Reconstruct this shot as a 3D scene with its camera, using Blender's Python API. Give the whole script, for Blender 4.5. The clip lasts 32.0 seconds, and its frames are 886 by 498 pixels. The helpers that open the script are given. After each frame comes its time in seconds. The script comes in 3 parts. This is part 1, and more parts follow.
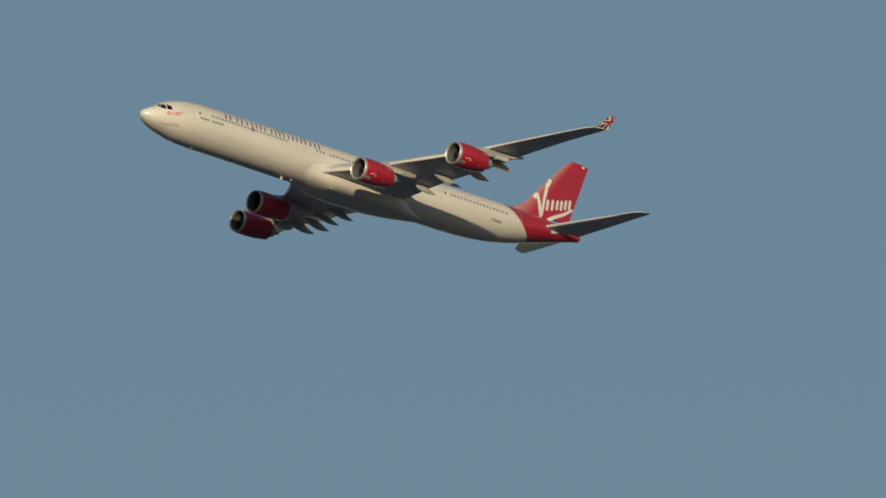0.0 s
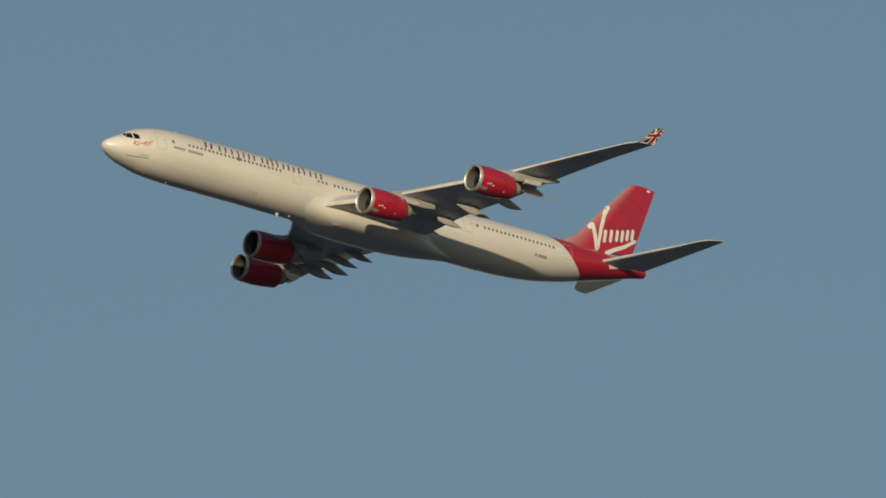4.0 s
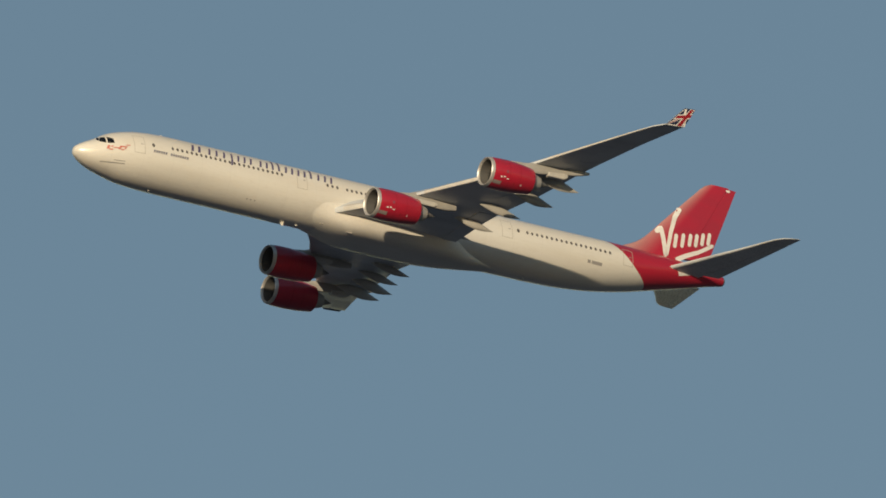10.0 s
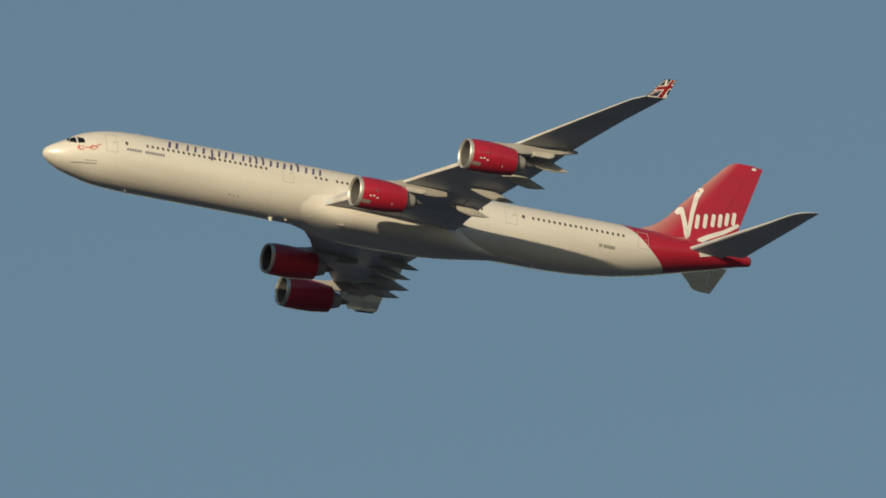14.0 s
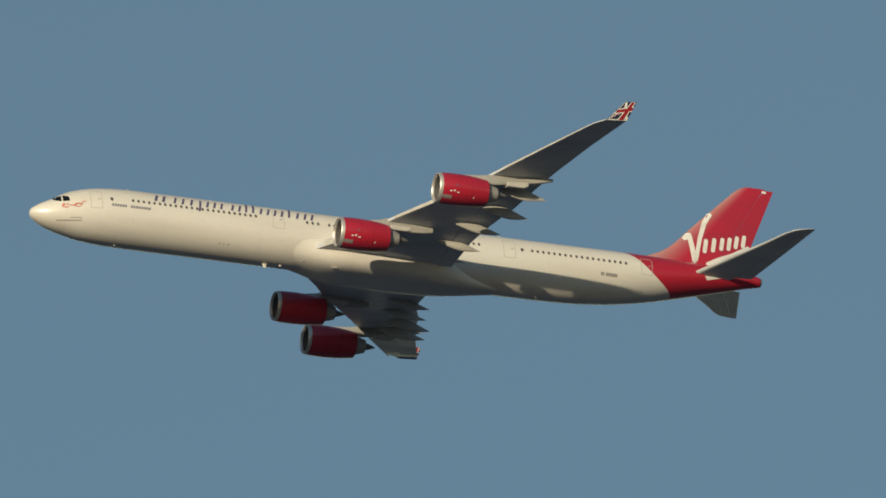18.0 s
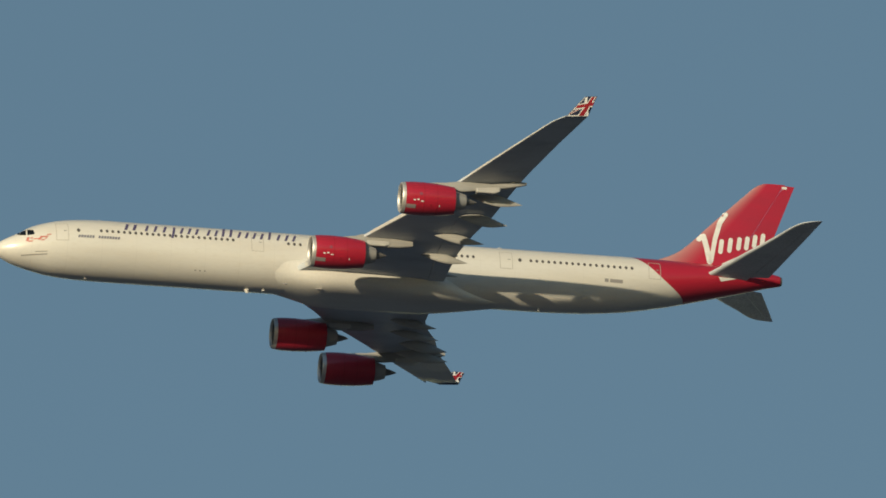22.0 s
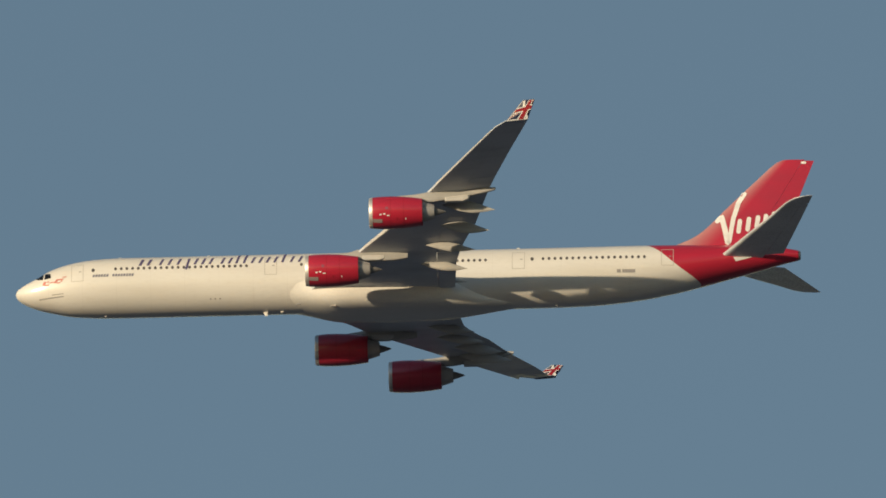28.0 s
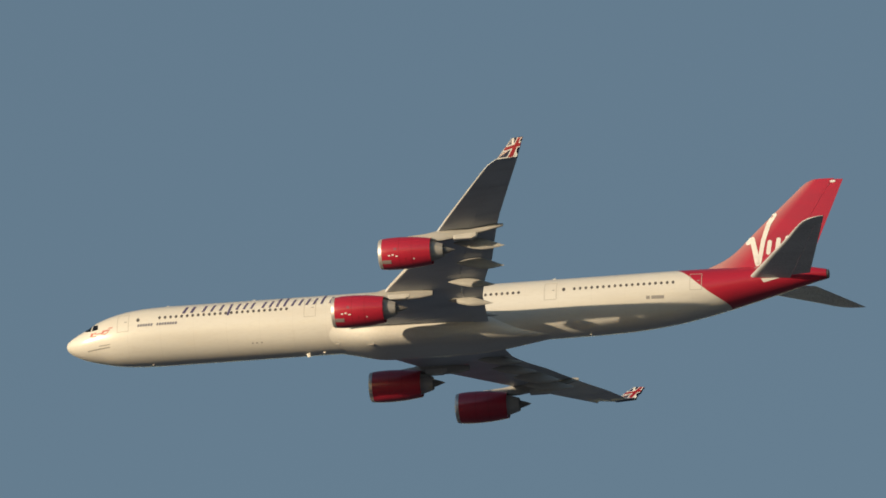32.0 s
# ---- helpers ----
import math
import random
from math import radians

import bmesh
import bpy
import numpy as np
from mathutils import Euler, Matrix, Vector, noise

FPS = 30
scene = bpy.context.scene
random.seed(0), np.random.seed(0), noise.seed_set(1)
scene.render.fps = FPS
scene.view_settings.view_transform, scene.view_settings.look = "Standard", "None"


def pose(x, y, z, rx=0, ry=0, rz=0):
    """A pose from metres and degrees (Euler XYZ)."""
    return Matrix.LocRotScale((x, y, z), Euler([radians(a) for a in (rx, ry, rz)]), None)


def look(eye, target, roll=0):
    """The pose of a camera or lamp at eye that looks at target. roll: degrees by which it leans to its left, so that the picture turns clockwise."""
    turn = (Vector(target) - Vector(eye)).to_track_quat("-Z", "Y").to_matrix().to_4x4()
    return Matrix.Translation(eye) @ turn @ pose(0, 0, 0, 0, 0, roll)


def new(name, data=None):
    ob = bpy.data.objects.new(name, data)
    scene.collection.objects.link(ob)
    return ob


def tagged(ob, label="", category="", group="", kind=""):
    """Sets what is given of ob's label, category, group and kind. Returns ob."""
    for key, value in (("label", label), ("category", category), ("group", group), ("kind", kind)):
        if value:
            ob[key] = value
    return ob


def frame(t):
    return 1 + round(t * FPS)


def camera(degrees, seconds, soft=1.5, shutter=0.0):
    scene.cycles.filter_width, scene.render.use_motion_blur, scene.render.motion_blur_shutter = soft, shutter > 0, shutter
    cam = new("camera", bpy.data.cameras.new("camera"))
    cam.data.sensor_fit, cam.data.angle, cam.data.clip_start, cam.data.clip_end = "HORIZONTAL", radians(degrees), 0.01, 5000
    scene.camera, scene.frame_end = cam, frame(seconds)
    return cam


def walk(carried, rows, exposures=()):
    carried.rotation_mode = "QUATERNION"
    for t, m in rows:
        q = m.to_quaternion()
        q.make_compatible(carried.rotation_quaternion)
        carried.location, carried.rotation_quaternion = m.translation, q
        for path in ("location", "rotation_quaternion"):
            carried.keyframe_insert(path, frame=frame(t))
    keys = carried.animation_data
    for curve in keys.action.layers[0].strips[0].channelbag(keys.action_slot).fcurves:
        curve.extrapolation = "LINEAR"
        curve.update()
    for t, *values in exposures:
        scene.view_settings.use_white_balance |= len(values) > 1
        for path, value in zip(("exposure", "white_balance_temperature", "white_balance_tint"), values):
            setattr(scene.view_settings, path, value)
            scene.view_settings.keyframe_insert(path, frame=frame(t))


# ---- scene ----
cam = camera(1.63334, 32.0, soft=1.7)
walk(cam, [(t, pose(0, 0, 1.7, rx, ry, rz)) for t, rx, ry, rz in (
        (0.0, 107.70796, 0.15542, -42.97649), (0.5, 107.68752, 0.03215, -42.58619), (1.0, 107.67942, 0.10144, -42.15346),
        (1.5, 107.71597, 0.24090, -41.67592), (2.0, 107.70870, 0.46213, -41.13170), (2.5, 107.74277, 0.62586, -40.65461),
        (3.0, 107.82171, 0.68708, -40.16129), (3.5, 107.89817, 0.86906, -39.65179), (4.0, 108.02276, 1.02630, -39.15957),
        (4.5, 108.17942, 1.15312, -38.67194), (5.0, 108.35126, 1.24382, -38.17623), (5.5, 108.52066, 1.29264, -37.66073),
        (6.0, 108.66948, 1.29370, -37.11557), (6.5, 108.82069, 1.10007, -36.61551), (7.0, 109.00643, 0.99660, -36.09186),
        (7.5, 109.22557, 1.07495, -35.45479), (8.0, 109.45986, 1.24939, -34.77476), (8.5, 109.64674, 1.32137, -34.06822),
        (9.0, 109.76340, 1.34181, -33.37719), (9.5, 109.91882, 1.19513, -32.74486), (10.0, 110.06222, 1.10064, -32.11374),
        (10.5, 110.24164, 1.13547, -31.43143), (11.0, 110.40844, 1.32240, -30.67123), (11.5, 110.57331, 1.46584, -29.86597),
        (12.0, 110.70243, 1.38385, -29.20782), (12.5, 110.81460, 1.29514, -28.55611), (13.0, 110.90065, 1.61097, -27.65401),
        (13.5, 110.91424, 1.69496, -26.79586), (14.0, 110.98859, 1.51865, -26.04246), (14.5, 111.08560, 1.57285, -25.23344),
        (15.0, 111.16060, 1.72744, -24.33662), (15.5, 111.22061, 1.92780, -23.38307), (16.0, 111.27265, 2.11943, -22.40488),
        (16.5, 111.32365, 2.24781, -21.43471), (17.0, 111.38066, 2.25837, -20.50522), (17.5, 111.43726, 2.09290, -19.64336),
        (18.0, 111.48461, 2.00532, -18.75616), (18.5, 111.51298, 2.11836, -17.78554), (19.0, 111.53278, 2.22246, -16.80416),
        (19.5, 111.54286, 2.11506, -15.90468), (20.0, 111.60485, 1.94883, -14.99620), (20.5, 111.67767, 2.02628, -13.97859),
        (21.0, 111.71730, 2.12443, -12.96138), (21.5, 111.82392, 2.03219, -12.01905), (22.0, 111.97357, 2.18245, -10.95285),
        (22.5, 112.06765, 2.15000, -9.79863), (23.0, 112.19432, 1.89600, -8.91657), (23.5, 112.18356, 2.08990, -7.83676),
        (24.0, 112.24611, 2.30388, -6.60124), (24.5, 112.22907, 2.25320, -5.56971), (25.0, 112.16179, 2.23540, -4.45071),
        (25.5, 112.06189, 2.24520, -3.27154), (26.0, 111.94881, 2.27736, -2.06086), (26.5, 111.84279, 2.32660, -0.84747),
        (27.0, 111.76388, 2.38755, 0.34107), (27.5, 111.70821, 2.41377, 1.53395), (28.0, 111.60150, 2.43943, 2.58999),
        (28.5, 111.53787, 2.50192, 3.71365), (29.0, 111.45823, 2.55023, 4.80783), (29.5, 111.34709, 2.41660, 5.76488),
        (30.0, 111.27611, 2.32397, 6.77919), (30.5, 111.20512, 2.51170, 7.88567), (31.0, 111.18573, 2.64412, 8.90902),
        (31.5, 111.19326, 2.48800, 9.90417), (32.0, 111.16923, 2.13713, 10.74083))],
     exposures=((0.0, -0.45, 6300, 6), (6.0, -0.38, 6350, 6), (9.0, -0.28, 6480, 8), (14.0, -0.25, 6350, 6), (17.0, -0.27, 6200, 4), (18.0, -0.22, 6150, 4),
                (21.0, -0.17, 6150, 3), (24.0, -0.12, 6100, 1), (28.0, -0.02, 6460, 8), (32.0, 0.05, 6530, 9)))

# ---- light: a low, slightly warm sun ahead of the port wing, clear hazy sky ----
SUN = Vector((-0.697, -0.709, 0.143)).normalized()
world = bpy.data.worlds.new("sky")
scene.world = world
world.use_nodes = True
wn, wl = world.node_tree.nodes, world.node_tree.links
sky = wn.new("ShaderNodeTexSky")
sky.sky_type = 'NISHITA'
sky.sun_disc = False
sky.sun_elevation = math.asin(SUN.z)
sky.sun_rotation = math.atan2(SUN.x, SUN.y)
sky.altitude = 300
sky.air_density = 1.0
sky.dust_density = 0.3
sky.ozone_density = 1.0
wn["Background"].inputs["Strength"].default_value = 0.1
wl.new(sky.outputs[0], wn["Background"].inputs["Color"])

sun_data = bpy.data.lights.new("sun", 'SUN')
sun_data.energy = 4.3
sun_data.angle = radians(0.53)
sun_data.color = (1.0, 0.79, 0.525)
sun = new("sun", sun_data)
sun.matrix_world = look((0, 0, 60), Vector((0, 0, 60)) - SUN)


# ---- materials ----
def material(name):
    m = bpy.data.materials.new(name)
    m.use_nodes = True
    nt = m.node_tree
    return m, nt.nodes, nt.links, nt.nodes["Principled BSDF"]


def mixed(nodes, links, fac, a, b):
    mx = nodes.new("ShaderNodeMix")
    mx.data_type = 'RGBA'
    for sock, value in ((mx.inputs[0], fac), (mx.inputs[6], a), (mx.inputs[7], b)):
        if isinstance(value, bpy.types.NodeSocket):
            links.new(value, sock)
        elif isinstance(value, tuple):
            sock.default_value = (*value, 1)
        else:
            sock.default_value = value
    return mx.outputs[2]


def ramped(nodes, links, value, lo, hi):
    r = nodes.new("ShaderNodeMapRange")
    r.inputs[1].default_value, r.inputs[2].default_value = lo, hi
    links.new(value, r.inputs[0])
    return r.outputs[0]


def noise_of(nodes, links, coord, scale, stretch=(1, 1, 1), detail=4):
    mp = nodes.new("ShaderNodeMapping")
    mp.inputs["Scale"].default_value = stretch
    links.new(coord, mp.inputs[0])
    n = nodes.new("ShaderNodeTexNoise")
    n.inputs["Scale"].default_value = scale
    n.inputs["Detail"].default_value = detail
    links.new(mp.outputs[0], n.inputs["Vector"])
    return n.outputs[0]


def maths(nodes, links, op, a, b):
    n = nodes.new("ShaderNodeMath")
    n.operation = op
    for sock, value in zip(n.inputs, (a, b)):
        if isinstance(value, bpy.types.NodeSocket):
            links.new(value, sock)
        else:
            sock.default_value = value
    return n.outputs[0]


def painted(name, base, worn, rough=0.35, metal=0.0, scale=0.5, stretch=(0.25, 1, 1), spread=(0.4, 0.75), bump=0.05, coat=0.0, gloss=0.5):
    """Paint or metal: base colour, worn or grimy colour in large soft streaks, a finer grain, and a slight relief."""
    m, n, l, b = material(name)
    co = n.new("ShaderNodeTexCoord").outputs["Object"]
    big = ramped(n, l, noise_of(n, l, co, scale, stretch), *spread)
    fine = ramped(n, l, noise_of(n, l, co, scale * 9, (1, 1, 1), 6), 0.35, 0.8)
    col = mixed(n, l, big, base, worn)
    col = mixed(n, l, maths(n, l, 'MULTIPLY', fine, 0.25), col, tuple(c * 0.8 for c in worn))
    l.new(col, b.inputs["Base Color"])
    l.new(maths(n, l, 'MULTIPLY_ADD', fine, 0.12), b.inputs["Roughness"])
    b.inputs["Roughness"].links[0].from_node.inputs[2].default_value = rough
    b.inputs["Metallic"].default_value = metal
    b.inputs["Coat Weight"].default_value = coat
    b.inputs["Coat Roughness"].default_value = 0.15
    b.inputs["Specular IOR Level"].default_value = gloss
    if bump:
        bp = n.new("ShaderNodeBump")
        bp.inputs["Strength"].default_value = bump
        bp.inputs["Distance"].default_value = 0.05
        l.new(noise_of(n, l, co, 0.9, (0.6, 1, 1), 2), bp.inputs["Height"])
        l.new(bp.outputs[0], b.inputs["Normal"])
    return m


RED, RED_WORN = (0.47, 0.016, 0.042), (0.39, 0.022, 0.046)
WHITE, WHITE_WORN = (0.80, 0.78, 0.73), (0.72, 0.69, 0.63)


def fuselage_paint():
    """White paint that gives way to red behind a line curving aft and down round the tail, with skin joints and belly grime."""
    m, n, l, b = material("fuselage_paint")
    co = n.new("ShaderNodeTexCoord").outputs["Object"]
    sep = n.new("ShaderNodeSeparateXYZ")
    l.new(co, sep.inputs[0])
    x, z = sep.outputs[0], sep.outputs[2]
    streak = ramped(n, l, noise_of(n, l, co, 0.6, (0.15, 1, 1)), 0.4, 0.8)
    spots = ramped(n, l, noise_of(n, l, co, 5, (0.3, 1, 1), 6), 0.5, 0.85)
    white = mixed(n, l, streak, WHITE, WHITE_WORN)
    white = mixed(n, l, maths(n, l, 'MULTIPLY', spots, 0.3), white, (0.62, 0.58, 0.5))
    # skin joints every few metres
    saw = maths(n, l, 'FRACT', maths(n, l, 'MULTIPLY', x, 1 / 3.2), 0)
    joint = maths(n, l, 'LESS_THAN', saw, 0.012)
    white = mixed(n, l, maths(n, l, 'MULTIPLY', joint, 0.12), white, (0.4, 0.38, 0.34))
    red = mixed(n, l, streak, RED, RED_WORN)
    # line of the tail colour: the station as a cubic of the height
    line = maths(n, l, 'MULTIPLY_ADD', z, -0.0951)
    line.node.inputs[2].default_value = 0.2634
    for k in (-1.2573, 61.76):
        line = maths(n, l, 'MULTIPLY_ADD', line, z)
        line.node.inputs[2].default_value = k
    past = maths(n, l, 'SUBTRACT', maths(n, l, 'MULTIPLY', x, -1.0), line)
    col = mixed(n, l, ramped(n, l, past, 0.0, 0.05), white, red)
    l.new(col, b.inputs["Base Color"])
    l.new(maths(n, l, 'MULTIPLY_ADD', spots, 0.15), b.inputs["Roughness"])
    b.inputs["Roughness"].links[0].from_node.inputs[2].default_value = 0.33
    b.inputs["Coat Weight"].default_value = 0.8
    b.inputs["Coat Roughness"].default_value = 0.24
    bp = n.new("ShaderNodeBump")
    bp.inputs["Strength"].default_value = 0.04
    bp.inputs["Distance"].default_value = 0.05
    l.new(noise_of(n, l, co, 0.9, (1, 1, 1), 2), bp.inputs["Height"])
    l.new(bp.outputs[0], b.inputs["Normal"])
    return m


def plain(name, col, rough=0.5, metal=0.0):
    return painted(name, col, tuple(c * 0.85 for c in col), rough, metal, scale=1.5, bump=0.0)


M_FUS = fuselage_paint()
M_WHITE = painted("white_paint", WHITE, WHITE_WORN, 0.36, coat=0.15)
M_RED = painted("red_paint", RED, RED_WORN, 0.30, scale=0.7, coat=0.8)
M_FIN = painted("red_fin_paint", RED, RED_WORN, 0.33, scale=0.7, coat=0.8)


def paint_fin_sheen():
    """A pale rose sheen painted into the fin's red along the swept front edge, broad over the dorsal fillet and narrow
    at the top.
    """
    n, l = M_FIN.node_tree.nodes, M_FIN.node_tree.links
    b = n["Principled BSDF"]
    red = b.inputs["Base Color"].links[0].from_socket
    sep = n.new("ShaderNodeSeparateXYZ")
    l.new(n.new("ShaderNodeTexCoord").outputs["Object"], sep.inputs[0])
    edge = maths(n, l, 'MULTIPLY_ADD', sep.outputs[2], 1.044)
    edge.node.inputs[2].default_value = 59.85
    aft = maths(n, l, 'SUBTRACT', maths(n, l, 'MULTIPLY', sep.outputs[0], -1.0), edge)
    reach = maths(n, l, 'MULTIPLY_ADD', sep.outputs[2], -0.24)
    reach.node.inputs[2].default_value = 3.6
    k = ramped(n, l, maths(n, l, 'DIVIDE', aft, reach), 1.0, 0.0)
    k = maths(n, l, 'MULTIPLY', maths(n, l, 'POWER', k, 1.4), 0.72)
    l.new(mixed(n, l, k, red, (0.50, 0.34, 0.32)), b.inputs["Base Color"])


paint_fin_sheen()
M_WING = painted("wing_grey", (0.64, 0.675, 0.715), (0.51, 0.54, 0.575), 0.28, scale=0.7, stretch=(0.3, 1, 1), bump=0, gloss=0.5)
M_STAB = painted("stabiliser_grey", (0.64, 0.675, 0.715), (0.51, 0.54, 0.575), 0.24, scale=0.7, stretch=(0.3, 1, 1), bump=0, gloss=0.6)
M_FAIR = painted("fairing_grey", (0.50, 0.49, 0.46), (0.38, 0.37, 0.35), 0.4, scale=1.2)
M_LIP = painted("bare_metal", (0.72, 0.70, 0.67), (0.58, 0.56, 0.54), 0.42, metal=0.6, scale=2, bump=0)
M_DUCT = painted("duct_grey", (0.13, 0.13, 0.13), (0.085, 0.085, 0.085), 0.55, scale=2, bump=0)
M_CORE = painted("heat_tinted_metal", (0.47, 0.455, 0.44), (0.34, 0.325, 0.31), 0.55, metal=0.2, scale=2.5, bump=0)
M_PLUG = painted("sooty_metal", (0.30, 0.29, 0.28), (0.17, 0.16, 0.155), 0.5, metal=0.4, scale=3, bump=0)
M_FAN = plain("fan_metal", (0.05, 0.052, 0.055), 0.5, 0.3)
M_SLAT = painted("slat_metal", (0.62, 0.61, 0.58), (0.48, 0.47, 0.45), 0.4, scale=1.0)
M_PYLON = painted("pylon_grey", (0.44, 0.43, 0.41), (0.33, 0.325, 0.31), 0.45, scale=1.2)
M_GLASS = plain("dark_glass", (0.012, 0.014, 0.017), 0.12)
M_WINDOW = plain("cabin_window_dark", (0.12, 0.112, 0.11), 0.25)
M_LINE = plain("door_seam", (0.54, 0.515, 0.465), 0.5)
M_TITLE = plain("title_violet_grey", (0.122, 0.106, 0.215), 0.4)
M_MARK = plain("marking_grey", (0.36, 0.345, 0.34), 0.5)
M_SMALL = plain("small_title_grey", (0.24, 0.24, 0.29), 0.5)
M_FLAG_BLUE = plain("flag_blue", (0.03, 0.036, 0.085), 0.4)
M_FLAG_RED = plain("flag_red", (0.34, 0.018, 0.03), 0.4)
M_FLAG_WHITE = plain("flag_white", (0.86, 0.86, 0.85), 0.4)
M_SEAM = plain("cowl_seam_red", (0.38, 0.014, 0.035), 0.5)
M_EMBLEM = plain("emblem_red", (0.64, 0.22, 0.18), 0.4)
M_PATCH = plain("panel_grey", (0.30, 0.25, 0.25), 0.5)
M_PLACARD = plain("placard_violet", (0.30, 0.07, 0.11), 0.5)


def ground_material():
    m, n, l, b = material("fields")
    co = n.new("ShaderNodeTexCoord").outputs["Object"]
    vor = n.new("ShaderNodeTexVoronoi")
    vor.inputs["Scale"].default_value = 0.006
    l.new(co, vor.inputs["Vector"])
    sep = n.new("ShaderNodeSeparateColor")
    l.new(vor.outputs["Color"], sep.inputs[0])
    col = mixed(n, l, sep.outputs[0], (0.065, 0.08, 0.11), (0.088, 0.104, 0.138))
    fine = ramped(n, l, noise_of(n, l, co, 0.4, (1, 1, 1), 8), 0.3, 0.75)
    l.new(mixed(n, l, maths(n, l, 'MULTIPLY', fine, 0.5), col, (0.055, 0.068, 0.09)), b.inputs["Base Color"])
    b.inputs["Roughness"].default_value = 0.9
    return m


M_GROUND = ground_material()


# ---- mesh helpers ----
def part(name, bm, mat, parent=None, label="", smooth=True):
    """Links a bmesh (or a ready mesh) as one mesh object under a thing or a part."""
    if isinstance(bm, bpy.types.Mesh):
        me = bm
    else:
        bmesh.ops.recalc_face_normals(bm, faces=bm.faces)
        me = bpy.data.meshes.new(name)
        bm.to_mesh(me)
        bm.free()
        me.materials.append(mat)
        me.polygons.foreach_set("use_smooth", [smooth] * len(me.polygons))
        if smooth:
            me.set_sharp_from_angle(angle=radians(42))
    ob = new(name, me)
    ob.parent = parent
    if label:
        tagged(ob, label)
    return ob


def loft(loops, caps=True, closed=True, bm=None):
    """Skin between loops of equal length."""
    bm = bm or bmesh.new()
    rings = [[bm.verts.new(p) for p in loop] for loop in loops]
    n = len(loops[0])
    for a, b in zip(rings, rings[1:]):
        for i in range(n if closed else n - 1):
            j = (i + 1) % n
            quad = [a[i], a[j], b[j], b[i]]
            bm.faces.new(quad)
    if caps:
        bm.faces.new(rings[0])
        bm.faces.new(rings[-1])
    return bm


def curve_at(x, xs, ys):
    """Monotone cubic through the given stations."""
    xs, ys = np.asarray(xs, float), np.asarray(ys, float)
    h, d = np.diff(xs), np.diff(ys) / np.diff(xs)
    m = np.zeros(len(xs))
    for k in range(1, len(xs) - 1):
        if d[k - 1] * d[k] > 0:
            w1, w2 = 2 * h[k] + h[k - 1], h[k] + 2 * h[k - 1]
            m[k] = (w1 + w2) / (w1 / d[k - 1] + w2 / d[k])
    m[0], m[-1] = d[0], d[-1]
    x = min(max(x, xs[0]), xs[-1])
    k = min(int(np.searchsorted(xs, x, side="right")) - 1, len(xs) - 2)
    t = (x - xs[k]) / h[k]
    return float((1 + 2 * t) * (1 - t) ** 2 * ys[k] + t * (1 - t) ** 2 * h[k] * m[k] + t * t * (3 - 2 * t) * ys[k + 1] + t * t * (t - 1) * h[k] * m[k + 1])


def lin(x, xs, ys):
    return float(np.interp(x, xs, ys))


# The aeroplane's own space: x forward from the nose tip, y to port, z up from the cabin's axis.
# Fuselage stations: metres aft of the nose, crown, keel, half width.
STATIONS = ((0, -0.7, -0.7, 0.0), (0.12, -0.37, -1.03, 0.36), (0.4, -0.12, -1.32, 0.68), (0.9, 0.2, -1.63, 1.05), (1.6, 0.56, -1.95, 1.45),
            (2.3, 0.92, -2.18, 1.75), (3.0, 1.36, -2.37, 2.0), (3.8, 1.72, -2.55, 2.22), (5, 2.08, -2.8, 2.48), (6.5, 2.38, -2.95, 2.67),
            (8.5, 2.55, -3.04, 2.79), (10.5, 2.6, -3.06, 2.82), (50, 2.6, -3.03, 2.82), (54, 2.61, -2.93, 2.80), (58, 2.62, -2.57, 2.7),
            (62, 2.6, -1.86, 2.42), (66, 2.54, -0.86, 1.95), (70, 2.38, 0.18, 1.25), (72, 2.2, 0.73, 0.85), (73.3, 1.95, 1.0, 0.5))
SX, S_TOP, S_BOT, S_HALF = zip(*STATIONS)


def section(s):
    return curve_at(s, SX, S_TOP), curve_at(s, SX, S_BOT), curve_at(s, SX, S_HALF)


def skin(s, z, off=0.0, side=1):
    """The point of the fuselage's skin at a station and height."""
    top, bot, half = section(s)
    c, h = (top + bot) / 2, (top - bot) / 2
    k = max(-0.999, min(0.999, (z - c) / h))
    y = half * math.sqrt(1 - k * k)
    n = Vector((0, y / half ** 2, (z - c) / h ** 2)).normalized()
    return Vector((-s, side * y, z)) + Vector((0, side * n.y, n.z)) * off


def skin_patch(outline, off=0.02, side=1, cuts=6, bm=None):
    """A marking on the skin: outline as (station, z) left edge and right edge pairs from bottom to top."""
    bm = bm or bmesh.new()
    (s0, z0), (s1, z1), (s2, z2), (s3, z3) = outline
    rows = []
    for i in range(cuts + 1):
        t = i / cuts
        a, b = (s0 + (s3 - s0) * t, z0 + (z3 - z0) * t), (s1 + (s2 - s1) * t, z1 + (z2 - z1) * t)
        rows.append([bm.verts.new(skin(a[0] + (b[0] - a[0]) * u, a[1] + (b[1] - a[1]) * u, off, side)) for u in (0, 0.5, 1)])
    for p, q in zip(rows, rows[1:]):
        for k in range(2):
            bm.faces.new((p[k], p[k + 1], q[k + 1], q[k]))
    return bm


def bar(s0, s1, z0, z1, lean=0.0):
    """Corners of a marking bar, its top leaning aft by so many metres."""
    return ((s0, z0), (s1, z0), (s1 + lean, z1), (s0 + lean, z1))


